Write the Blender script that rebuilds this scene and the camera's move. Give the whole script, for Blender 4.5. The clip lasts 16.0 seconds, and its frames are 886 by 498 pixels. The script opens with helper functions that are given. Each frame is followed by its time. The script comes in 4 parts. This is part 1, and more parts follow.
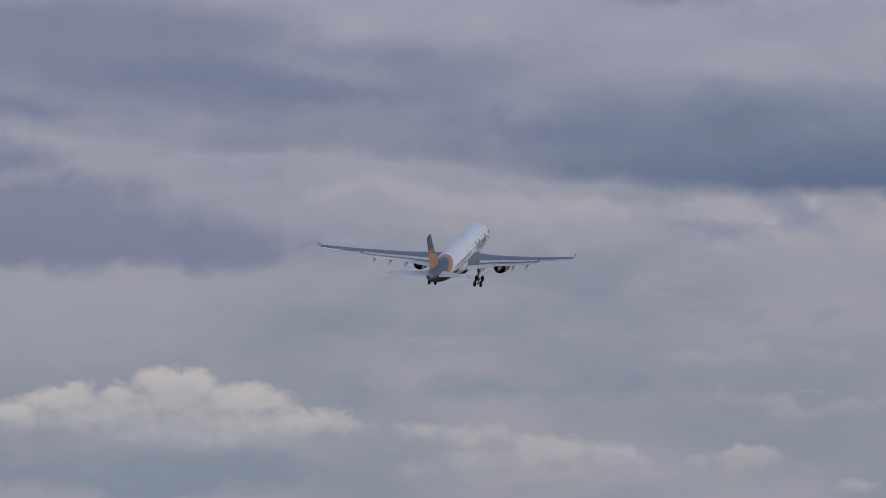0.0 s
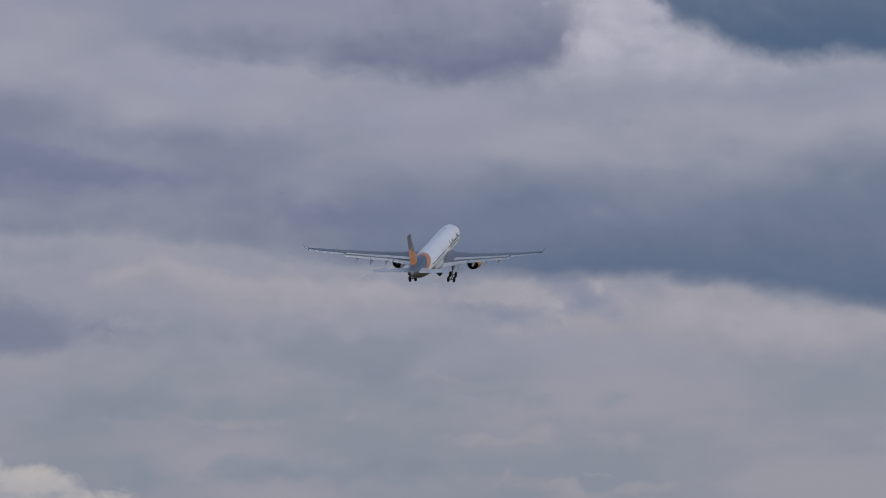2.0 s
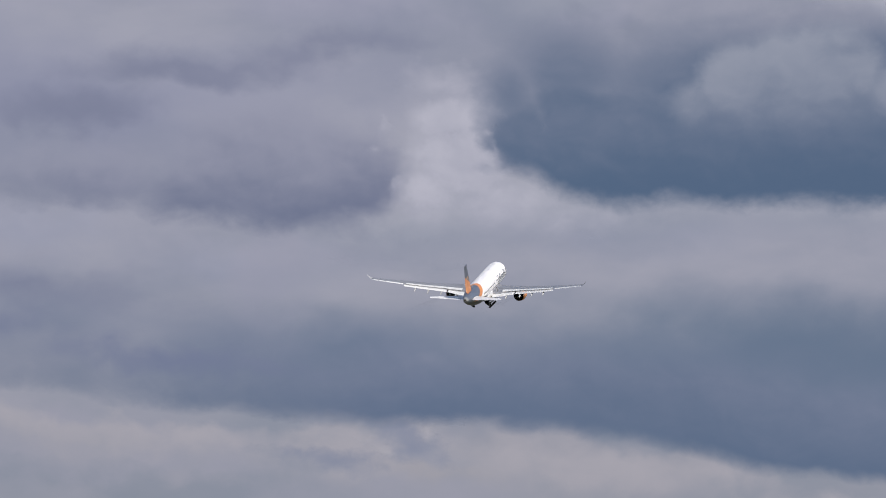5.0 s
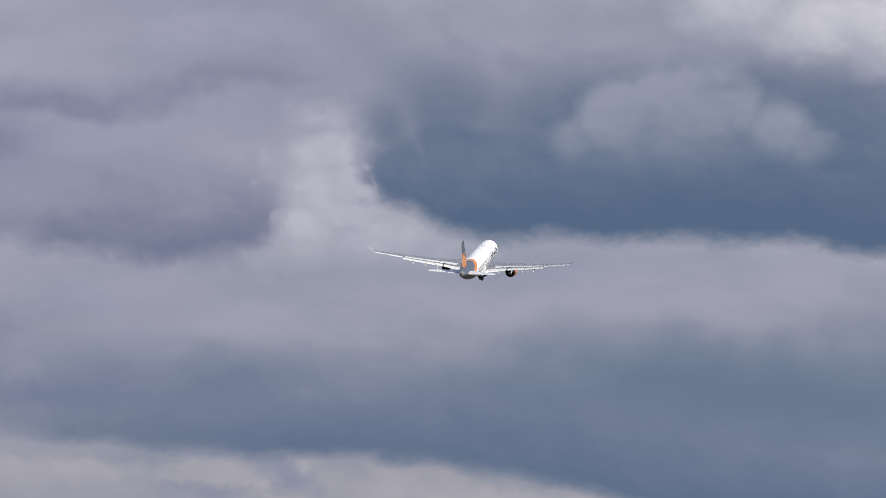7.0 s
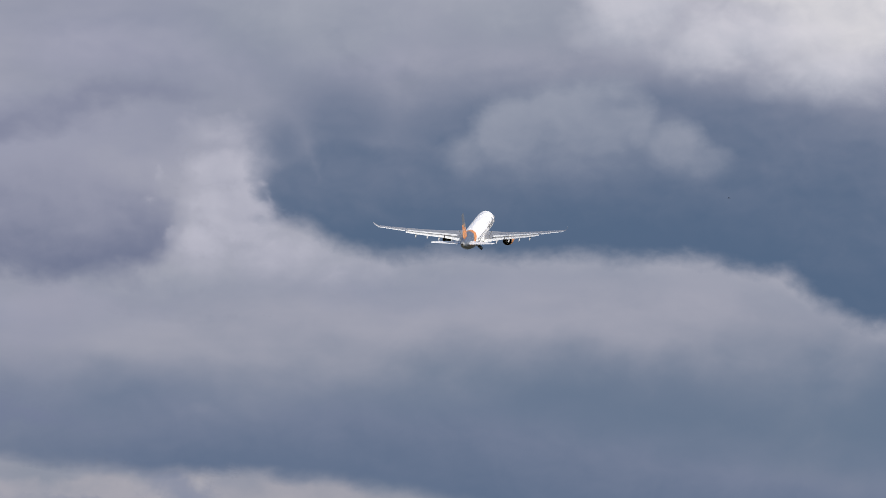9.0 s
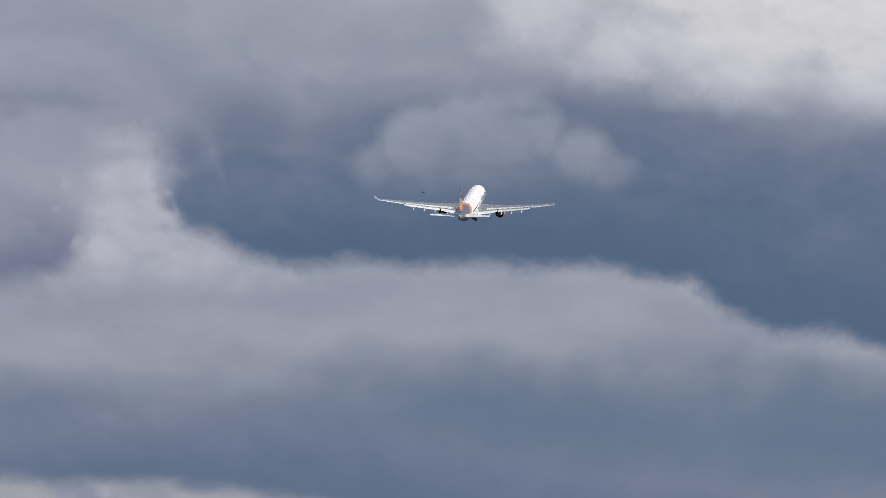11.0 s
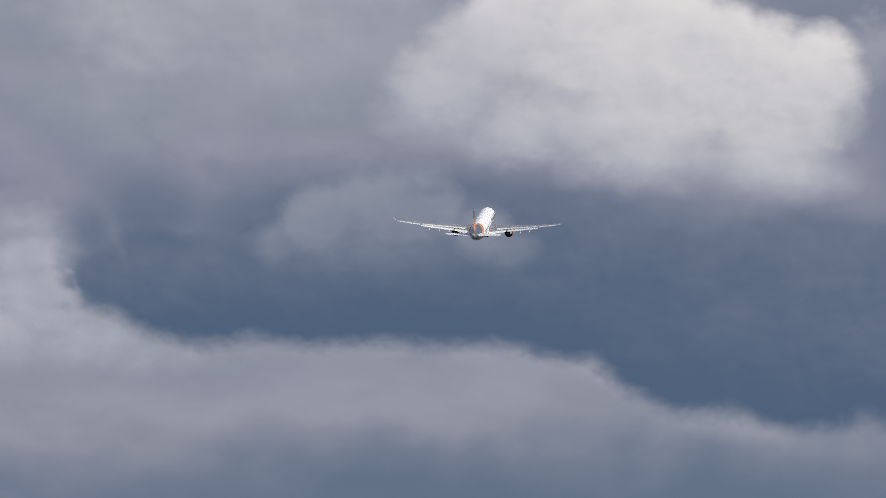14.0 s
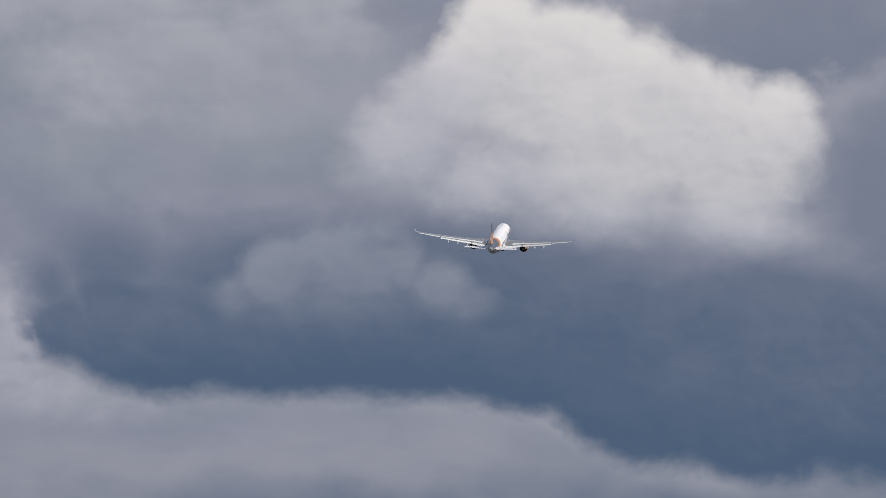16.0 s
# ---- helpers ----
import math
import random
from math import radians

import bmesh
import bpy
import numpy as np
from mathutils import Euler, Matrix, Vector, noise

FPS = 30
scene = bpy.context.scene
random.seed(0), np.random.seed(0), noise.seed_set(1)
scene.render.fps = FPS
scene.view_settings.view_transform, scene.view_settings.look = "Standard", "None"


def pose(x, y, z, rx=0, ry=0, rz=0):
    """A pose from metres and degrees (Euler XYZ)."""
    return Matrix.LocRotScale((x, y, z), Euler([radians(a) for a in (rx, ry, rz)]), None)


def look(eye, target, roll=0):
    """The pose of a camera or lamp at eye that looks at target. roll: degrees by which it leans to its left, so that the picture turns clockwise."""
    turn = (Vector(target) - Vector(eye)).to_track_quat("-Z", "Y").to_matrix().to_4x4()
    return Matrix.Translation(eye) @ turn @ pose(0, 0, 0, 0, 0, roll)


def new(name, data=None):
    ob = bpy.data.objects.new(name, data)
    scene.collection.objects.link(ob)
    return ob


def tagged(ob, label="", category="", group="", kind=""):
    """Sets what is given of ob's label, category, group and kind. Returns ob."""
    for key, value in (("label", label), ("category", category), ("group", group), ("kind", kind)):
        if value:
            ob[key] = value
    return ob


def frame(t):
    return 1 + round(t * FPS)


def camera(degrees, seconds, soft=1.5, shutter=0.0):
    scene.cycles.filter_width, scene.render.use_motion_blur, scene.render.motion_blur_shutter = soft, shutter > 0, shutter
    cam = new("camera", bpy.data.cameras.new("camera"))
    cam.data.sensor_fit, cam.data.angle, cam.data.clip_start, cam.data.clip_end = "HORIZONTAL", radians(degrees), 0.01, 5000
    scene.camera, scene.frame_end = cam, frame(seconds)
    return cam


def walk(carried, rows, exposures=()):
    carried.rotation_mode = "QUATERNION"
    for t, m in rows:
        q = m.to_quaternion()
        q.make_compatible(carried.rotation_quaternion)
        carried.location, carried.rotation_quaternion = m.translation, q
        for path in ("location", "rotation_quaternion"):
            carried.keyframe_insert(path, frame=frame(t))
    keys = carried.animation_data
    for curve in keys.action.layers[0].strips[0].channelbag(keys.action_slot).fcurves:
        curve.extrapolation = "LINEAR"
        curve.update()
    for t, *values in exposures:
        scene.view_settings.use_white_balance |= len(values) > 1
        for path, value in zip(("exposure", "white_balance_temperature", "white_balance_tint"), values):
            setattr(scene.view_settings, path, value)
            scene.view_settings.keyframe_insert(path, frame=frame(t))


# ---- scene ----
# A telephoto camera on the ground follows a twin-engined airliner that climbs away under broken cloud.
EYE = Vector((0.0, 0.0, 1.7))


def heading(az, el):
    """Unit vector for degrees to the right of +Y and degrees above the horizon."""
    a, e = radians(az), radians(el)
    return Vector((math.sin(a) * math.cos(e), math.cos(a) * math.cos(e), math.sin(e)))


# seconds, azimuth, elevation, lean
CAMERA_ROWS = (
    (0, -0.075, 2.347, -0.35),
    (0.5, 0.357, 2.508, -0.28),
    (1, 0.699, 2.602, -0.25),
    (1.5, 1.175, 2.763, -0.35),
    (2, 1.355, 2.896, -0.31),
    (2.5, 1.518, 3.036, -0.26),
    (3, 1.813, 3.264, -0.23),
    (3.5, 2.006, 3.554, -0.13),
    (3.7, 2.088, 3.557, -0.08),
    (5.8, 2.782, 4.045, -0.08),
    (6, 2.872, 4.070, -0.02),
    (6.5, 3.116, 4.213, 0.17),
    (7, 3.314, 4.090, 0.18),
    (7.5, 3.403, 4.115, 0.20),
    (8, 3.567, 4.188, 0.15),
    (8.5, 3.813, 4.177, 0.17),
    (9, 4.012, 4.205, 0.24),
    (9.2, 4.105, 4.170, 0.17),
    (11.3, 4.699, 4.273, 0.10),
    (11.5, 4.745, 4.282, 0.03),
    (12, 5.037, 4.413, -0.14),
    (12.5, 5.059, 4.419, -0.06),
    (13, 5.105, 4.569, -0.03),
    (13.5, 5.243, 4.752, 0.06),
    (14, 5.300, 4.795, 0.18),
    (14.5, 5.378, 4.844, 0.17),
    (15, 5.515, 4.944, 0.19),
    (15.5, 5.522, 5.056, 0.32),
    (16, 5.573, 5.145, 0.28),
)

cam = camera(5.9, 16.0, soft=0.8)
walk(cam, [(t, look(EYE, EYE + heading(az, el) * 1000.0, lean)) for t, az, el, lean in CAMERA_ROWS],
     exposures=((0, 0.0, 6500, 10), (2.0, -0.03, 6500, 10), (3.6, -0.08, 6500, 10), (5.8, 0.06, 6500, 10), (9.2, 0.06, 6500, 9), (11.3, 0.0, 6500, 7),
               (12.5, -0.05, 6500, 7), (14.0, -0.14, 6500, 8), (16, -0.22, 6500, 8)))

# ---- light ----
SUN_AZ, SUN_EL = 148.0, 38.0
TO_SUN = heading(SUN_AZ, SUN_EL)
world = bpy.data.worlds.new("sky")
scene.world = world
world.use_nodes = True
wn, wl = world.node_tree.nodes, world.node_tree.links
sky = wn.new("ShaderNodeTexSky")
sky.sky_type, sky.sun_disc = "NISHITA", False
sky.sun_elevation, sky.sun_rotation = radians(SUN_EL), radians(SUN_AZ)
sky.air_density, sky.dust_density = 1.0, 1.5
wl.new(sky.outputs["Color"], wn["Background"].inputs["Color"])
wn["Background"].inputs["Strength"].default_value = 0.15
sun_data = bpy.data.lights.new("sun", "SUN")
sun_data.energy, sun_data.angle, sun_data.color = 4.1, radians(0.53), (1.0, 0.94, 0.85)
sun = new("sun", sun_data)
sun.matrix_world = look((0, 0, 0), -TO_SUN)


# ---- material helpers ----
def srgb(r, g, b):
    f = lambda c: c / 12.92 if c <= 0.04045 else ((c + 0.055) / 1.055) ** 2.4
    return (f(r / 255), f(g / 255), f(b / 255), 1.0)


class Graph:
    """Short-hand for building a node tree."""

    def __init__(self, name):
        self.mat = bpy.data.materials.new(name)
        self.mat.use_nodes = True
        self.tree = self.mat.node_tree
        self.tree.nodes.clear()
        self.out = self.tree.nodes.new("ShaderNodeOutputMaterial")

    def node(self, kind, inputs=(), operation="", data_type="", interpolation_type="", uv_map=""):
        n = self.tree.nodes.new("ShaderNode" + kind)
        if operation:
            n.operation = operation
        if data_type:
            n.data_type = data_type
        if interpolation_type:
            n.interpolation_type = interpolation_type
        if uv_map:
            n.uv_map = uv_map
        for key, value in dict(inputs).items():
            self.feed(n.inputs[key], value)
        return n

    def feed(self, socket, value):
        if isinstance(value, bpy.types.NodeSocket):
            self.tree.links.new(value, socket)
        else:
            socket.default_value = value

    def math(self, op, a, b=0.0, c=0.0):
        return self.node("Math", {0: a, 1: b, 2: c}, operation=op).outputs[0]

    def vec(self, op, a, b=(0, 0, 0)):
        n = self.node("VectorMath", {0: a, 1: b}, operation=op)
        return n.outputs["Value"] if op in ("LENGTH", "DOT_PRODUCT") else n.outputs[0]

    def noise(self, vector, scale, detail=4.0, rough=0.55, colour=False):
        n = self.node("TexNoise", {"Vector": vector, "Scale": scale, "Detail": detail, "Roughness": rough})
        return n.outputs["Color" if colour else "Fac"]

    def mix(self, fac, a, b):
        n = self.node("Mix", {0: fac, 6: a, 7: b}, data_type="RGBA")
        return n.outputs[2]

    def ramp(self, value, lo, hi, a=0.0, b=1.0, kind="SMOOTHSTEP"):
        return self.node("MapRange", {0: value, 1: lo, 2: hi, 3: a, 4: b}, interpolation_type=kind).outputs[0]

    def principled(self, colour, rough, metal=0.0, bump=None, strength=0.15, distance=0.02, coat=0.0):
        n = self.node("BsdfPrincipled", {"Base Color": colour, "Roughness": rough, "Metallic": metal, "Coat Weight": coat})
        if bump is not None:
            b = self.node("Bump", {"Height": bump, "Strength": strength, "Distance": distance})
            self.tree.links.new(b.outputs[0], n.inputs["Normal"])
        self.tree.links.new(n.outputs[0], self.out.inputs["Surface"])
        return self.mat


def paint(name, colour, rough, grime=0.12, metal=0.0, coat=0.2, scale=1.2):
    """Painted or bare metal skin with faint streaky dirt and panel waviness."""
    g = Graph(name)
    p = g.node("TexCoord").outputs["Object"]
    streak = g.noise(g.vec("MULTIPLY", p, (1.0, 0.25, 1.0)), scale, 5.0)
    grain = g.noise(p, scale * 9, 3.0)
    dirt = g.math("MULTIPLY", g.ramp(streak, 0.42, 0.75), grime)
    c = g.mix(dirt, (*colour, 1), (*[v * 0.55 for v in colour], 1))
    r = g.math("ADD", g.math("MULTIPLY", grain, 0.12), rough - 0.06)
    return g.principled(c, r, metal, grain, 0.08, 0.01, coat)


WHITE, SLATE, ORANGE = (0.82, 0.80, 0.81), (0.085, 0.10, 0.135), (0.6, 0.21, 0.043)
MAT = {
    "white": paint("white_paint", WHITE, 0.35),
    "wing": paint("grey_wing_paint", (0.185, 0.188, 0.21), 0.45, 0.2),
    "flap": paint("light_grey_paint", (0.56, 0.56, 0.565), 0.4, 0.15),
    "winglet": paint("winglet_paint", (0.31, 0.312, 0.335), 0.4, 0.2),
    "pale": paint("pale_grey_paint", (0.4, 0.4, 0.415), 0.4, 0.15),
    "tailplane": paint("tailplane_paint", (0.6, 0.6, 0.62), 0.4, 0.15),
    "slate": paint("slate_paint", SLATE, 0.35),
    "orange": paint("orange_paint", ORANGE, 0.35),
    "metal": paint("bare_metal", (0.45, 0.44, 0.43), 0.35, 0.3, 1.0, 0.0, 3.0),
    "burnt": paint("burnt_metal", (0.10, 0.085, 0.075), 0.5, 0.4, 0.8, 0.0, 3.0),
    "dark": paint("dark_cavity", (0.02, 0.02, 0.022), 0.8, 0.3, 0.0, 0.0, 3.0),
    "slot": paint("shadowed_gap", (0.26, 0.26, 0.27), 0.8, 0.2, 0.0, 0.0, 3.0),
    "strut": paint("gear_paint", (0.16, 0.16, 0.165), 0.5, 0.4, 0.0, 0.0, 4.0),
    "tyre": paint("tyre_rubber", (0.018, 0.018, 0.02), 0.85, 0.3, 0.0, 0.0, 6.0),
    "glass": paint("window_glass", (0.02, 0.024, 0.03), 0.12, 0.1, 0.0, 0.5, 4.0),
    "ink": paint("dark_lettering", (0.165, 0.17, 0.19), 0.4),
    "feather": paint("dark_feathers", (0.03, 0.03, 0.035), 0.8, 0.3, 0.0, 0.0, 8.0),
}


def fuselage_paint():
    """White skin; behind a curved orange stripe the tail is slate; grey belly; the tail's underside is darkened."""
    g = Graph("fuselage_paint")
    p = g.node("TexCoord").outputs["Object"]
    xyz = g.node("SeparateXYZ", {0: p}).outputs
    side = g.math("ABSOLUTE", g.math("ARCTAN2", xyz[0], g.math("SUBTRACT", xyz[2], 0.2)))
    edge = g.math("SUBTRACT", -12.2, g.math("MULTIPLY", g.math("POWER", side, 2.0), 2.6))
    behind = g.math("SUBTRACT", edge, xyz[1])
    stripe = g.ramp(behind, 0.0, 0.08)
    tail = g.ramp(g.math("SUBTRACT", behind, g.math("MULTIPLY", side, 1.3)), 2.4, 2.5)
    tone = g.noise(g.vec("MULTIPLY", p, (1, 0.2, 1)), 1.0, 5.0)
    dirt = g.math("MULTIPLY", g.ramp(tone, 0.45, 0.75), 0.14)
    white = g.mix(dirt, (*WHITE, 1), (0.5, 0.49, 0.47, 1))
    belly = g.mix(g.ramp(xyz[2], -1.75, -1.65), (0.52, 0.51, 0.53, 1), white)
    c = g.mix(stripe, belly, (*ORANGE, 1))
    c = g.mix(tail, c, (*SLATE, 1))
    # tail underside near black: grime and underside shade put into the paint
    under = g.math("MULTIPLY", g.ramp(side, 1.65, 1.9), g.ramp(xyz[1], -10.0, -13.0))
    c = g.mix(under, c, (0.04, 0.036, 0.036, 1))
    end = g.ramp(xyz[1], -29.0, -28.9)
    c = g.mix(end, (0.22, 0.22, 0.22, 1), c)
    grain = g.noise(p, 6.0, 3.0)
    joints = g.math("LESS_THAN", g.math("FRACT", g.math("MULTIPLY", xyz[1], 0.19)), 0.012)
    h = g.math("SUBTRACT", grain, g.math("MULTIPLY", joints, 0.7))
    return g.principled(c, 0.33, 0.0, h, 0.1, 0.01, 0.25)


def fin_paint():
    """Slate upper fin, orange lower part with a paler heart-like swirl."""
    g = Graph("fin_paint")
    p = g.node("TexCoord").outputs["Object"]
    xyz = g.node("SeparateXYZ", {0: p}).outputs
    lean = g.math("ADD", xyz[2], g.math("MULTIPLY", g.math("ADD", xyz[1], 28.0), 0.35))
    band = g.math("MULTIPLY", g.ramp(lean, 3.0, 3.1), g.ramp(lean, 6.7, 6.8, 1.0, 0.0))
    ring = g.vec("LENGTH", g.vec("MULTIPLY", g.vec("SUBTRACT", p, (0, -27.6, 5.4)), (0.0, 0.62, 0.5)))
    mark = g.math("MULTIPLY", g.ramp(ring, 0.75, 0.8), g.ramp(ring, 1.05, 1.1, 1.0, 0.0))
    c = g.mix(band, (0.06, 0.07, 0.095, 1), (0.59, 0.2, 0.05, 1))
    c = g.mix(g.math("MULTIPLY", mark, 0.35), c, (0.85, 0.42, 0.10, 1))
    grain = g.noise(p, 6.0, 3.0)
    return g.principled(c, 0.35, 0.0, grain, 0.08, 0.01, 0.25)


def nacelle_paint():
    """Outboard half orange, inboard half pale grey, polished lip at the front."""
    g = Graph("nacelle_paint")
    p = g.node("TexCoord").outputs["Object"]
    xyz = g.node("SeparateXYZ", {0: p}).outputs
    out = g.ramp(g.math("SUBTRACT", g.math("ABSOLUTE", xyz[0]), 9.3), -0.1, 0.1)
    out = g.math("MULTIPLY", out, g.ramp(xyz[2], -1.75, -1.6, 1.0, 0.0))
    c = g.mix(out, (0.35, 0.36, 0.38, 1), (*ORANGE, 1))
    c = g.mix(g.ramp(xyz[1], 7.4, 7.5), c, (0.36, 0.37, 0.39, 1))
    grain = g.noise(p, 5.0, 3.0)
    return g.principled(c, 0.4, 0.0, grain, 0.08, 0.01, 0.2)


MAT["fuselage"], MAT["fin"], MAT["nacelle"] = fuselage_paint(), fin_paint(), nacelle_paint()


def meadow():
    g = Graph("airfield_grass")
    p = g.node("TexCoord").outputs["Object"]
    big = g.noise(p, 0.01, 5.0)
    small = g.noise(p, 1.5, 5.0)
    c = g.mix(big, (0.045, 0.05, 0.03, 1), (0.065, 0.06, 0.038, 1))
    c = g.mix(g.math("MULTIPLY", small, 0.5), c, (0.055, 0.056, 0.032, 1))
    return g.principled(c, 0.9, 0.0, small, 0.5, 0.05)


# ---- mesh helpers ----
def part(name, bm, material, parent, label=""):
    """One bmesh as one mesh object under a thing or a part."""
    bmesh.ops.recalc_face_normals(bm, faces=bm.faces)
    me = bpy.data.meshes.new(name)
    bm.to_mesh(me)
    bm.free()
    for f in me.polygons:
        f.use_smooth = True
    me.set_sharp_from_angle(angle=radians(40))
    me.materials.append(material)
    ob = new(name, me)
    ob.parent = parent
    return tagged(ob, label)


def loft(rings, closed=True, caps=True, bm=None):
    """A skin over rings of equal length."""
    bm = bm or bmesh.new()
    rows = [[bm.verts.new(p) for p in ring] for ring in rings]
    n = len(rows[0])
    for a, b in zip(rows, rows[1:]):
        for i in range(n if closed else n - 1):
            j = (i + 1) % n
            bm.faces.new((a[i], a[j], b[j], b[i]))
    if caps and closed:
        bm.faces.new(rows[0][::-1])
        bm.faces.new(rows[-1])
    return bm


def ring_y(y, cx, cz, rx, rz, n=40):
    return [(cx + rx * math.sin(2 * math.pi * i / n), y, cz + rz * math.cos(2 * math.pi * i / n)) for i in range(n)]


def tube(a, b, r1, r2=None, n=14, bm=None):
    """A tapered round bar from a to b."""
    a, b = Vector(a), Vector(b)
    d = (b - a).normalized()
    u = d.orthogonal().normalized()
    v = d.cross(u)
    r2 = r1 if r2 is None else r2
    return loft([[p + r * (u * math.cos(2 * math.pi * i / n) + v * math.sin(2 * math.pi * i / n)) for i in range(n)]
                 for p, r in ((a, r1), (b, r2))], bm=bm)


def foil(le, chord, thick, droop=0.0, n=12, span_axis="x", camber=0.015):
    """Section points of a wing, from the leading edge le backwards; droop in degrees turns it nose up to tail down."""
    pts = []
    half = [0.5 * (1 - math.cos(math.pi * i / n)) for i in range(n + 1)]
    t = lambda s: 5 * thick * (0.2969 * math.sqrt(s) - 0.126 * s - 0.3516 * s ** 2 + 0.2843 * s ** 3 - 0.1036 * s ** 4)
    line = [(s, t(s) + camber * 4 * s * (1 - s)) for s in half] + [(s, -t(s) * 0.8 + camber * 4 * s * (1 - s)) for s in reversed(half[1:-1])]
    ca, sa = math.cos(radians(droop)), math.sin(radians(droop))
    for s, h in line:
        b, u = s * chord, h * chord
        b, u = b * ca + u * sa, -b * sa + u * ca
        if span_axis == "x":
            pts.append((le[0], le[1] - b, le[2] + u))
        else:
            pts.append((le[0] + u, le[1] - b, le[2]))
    return pts


def box_bm(size, centre=(0, 0, 0), bevel=0.0):
    bm = bmesh.new()
    bmesh.ops.create_cube(bm, size=1.0)
    bmesh.ops.scale(bm, vec=size, verts=bm.verts)
    bmesh.ops.translate(bm, vec=centre, verts=bm.verts)
    if bevel:
        bmesh.ops.bevel(bm, geom=bm.edges[:], offset=bevel, segments=2, affect="EDGES")
    return bm


# ---- ground ----
bm = bmesh.new()
bmesh.ops.create_grid(bm, x_segments=24, y_segments=24, size=16000)
ground = part("ground", bm, meadow(), None)
tagged(ground, "flat dull green airfield grass reaching the horizon", "ground", kind="structure")


# ---- sky and clouds ----
SKY_R = 4900.0
layers = 0


def dome_point(az, el, r):
    return EYE + heading(az, el) * r


def sky_uv(me, coords):
    """Azimuth and elevation in degrees as the surface's own coordinates."""
    uv = me.uv_layers.new(name="sky")
    flat = np.empty(len(me.loops), dtype=np.int32)
    me.loops.foreach_get("vertex_index", flat)
    uv.data.foreach_set("uv", np.asarray(coords, dtype=np.float32)[flat].ravel())


def sky_coords(g):
    return g.vec("ADD", g.node("UVMap", uv_map="sky").outputs[0], (0, 0, 0))


def vapour(g, p, lobes, top, bottom, soft, alpha, warp, scale, ragged, mottle, relief, puffy, seed):
    """Cover and colour of soft vapour: thickness from round lobes whose outline is curled and frayed; light and shade
    are put into the colour, each lobe paler above and greyer at its base.
    """
    q = g.vec("ADD", p, (seed * 3.71, seed * 1.93, seed))

    def curl(stretch, size, reach, detail):
        n = g.noise(g.vec("MULTIPLY", q, stretch), size, detail, 0.5, True)
        return g.vec("MULTIPLY", g.vec("SUBTRACT", n, (0.5, 0.5, 0.5)), (reach, reach * 0.75, 0))

    w = g.vec("ADD", p, curl((0.75, 1.1, 1), scale, warp * 4.0, 2.0))
    w = g.vec("ADD", w, curl((1.0, 1.15, 1), scale * 3.1, warp * 2.2, 3.0))
    if ragged < 0.1:
        w = g.vec("ADD", w, curl((1.0, 1.1, 1), scale * 9.0, warp * 0.8, 3.0))
    thick, weights, ups = None, None, None
    for a, e, rx, ry, *more in lobes:
        tilt, lift = radians(more[0]) if more else 0.0, more[1] if len(more) > 1 else 0.0
        rel = g.vec("SUBTRACT", w, (a, e, 0))
        along = g.vec("DOT_PRODUCT", rel, (math.cos(tilt) / rx, math.sin(tilt) / rx, 0))
        across = g.vec("DOT_PRODUCT", rel, (-math.sin(tilt) / ry, math.cos(tilt) / ry, 0))
        d = g.math("SQRT", g.math("MULTIPLY_ADD", along, along, g.math("MULTIPLY", across, across)))
        f = g.math("MULTIPLY", g.math("SUBTRACT", 1.0, d), min(rx, ry, 0.5))
        thick = f if thick is None else g.math("SMOOTH_MAX", thick, f, 0.05)
        k = g.math("DIVIDE", 1.0, g.math("ADD", g.math("POWER", d, 4.0), 0.15))
        u = g.math("MULTIPLY_ADD", across, 0.5, 0.5 + lift)
        weights = k if weights is None else g.math("ADD", weights, k)
        ups = g.math("MULTIPLY", k, u) if ups is None else g.math("MULTIPLY_ADD", k, u, ups)
    up = g.math("DIVIDE", ups, weights)
    wide = g.vec("ADD", g.vec("MULTIPLY", q, (0.85, 1.15, 1)), curl((0.9, 1.1, 1), scale * 1.6, 0.5 / scale, 2.0))

    def heights(at):
        h = g.noise(at, scale * 2.2, 5.0, 0.5)
        if puffy:
            cells = g.node("TexVoronoi", {"Vector": g.vec("ADD", at, g.vec("MULTIPLY", g.noise(at, scale * 2.4, 3.0, 0.5, True), (0.3, 0.3, 0))),
                                          "Scale": scale * 1.7, "Detail": 2.0, "Roughness": 0.45}).outputs["Distance"]
            h = g.math("MULTIPLY_ADD", cells, -0.25 * puffy, g.math("ADD", h, 0.12 * puffy))
        return h

    h = heights(wide)
    f = g.math("MULTIPLY_ADD", g.math("SUBTRACT", h, 0.5), ragged * 2.2, thick)
    if ragged < 0.1:
        f = g.math("MULTIPLY_ADD", g.math("SUBTRACT", g.noise(wide, scale * 6.0, 5.0, 0.55), 0.5), ragged * 0.8, f)
    cover = g.ramp(g.ramp(f, 0.0, g.ramp(up, 0.25, 0.75, soft[1], soft[0])), 0.06, 1.0, 0.0, alpha, "LINEAR")
    tone = g.math("MULTIPLY_ADD", g.math("SUBTRACT", g.noise(wide, scale * 0.9, 2.0, 0.5), 0.5), mottle * 1.5, up)
    tone = g.math("MULTIPLY_ADD", g.math("SUBTRACT", h, 0.5), mottle * 0.6, tone)
    if relief:
        # painted light from the upper right: slopes facing it paler, the others darker
        slope = g.math("SUBTRACT", h, heights(g.vec("ADD", wide, (0.04, 0.06, 0))))
        tone = g.math("MULTIPLY_ADD", slope, relief, tone)
    return cover, g.mix(g.ramp(tone, 0.0, 1.0), srgb(*bottom), srgb(*top))


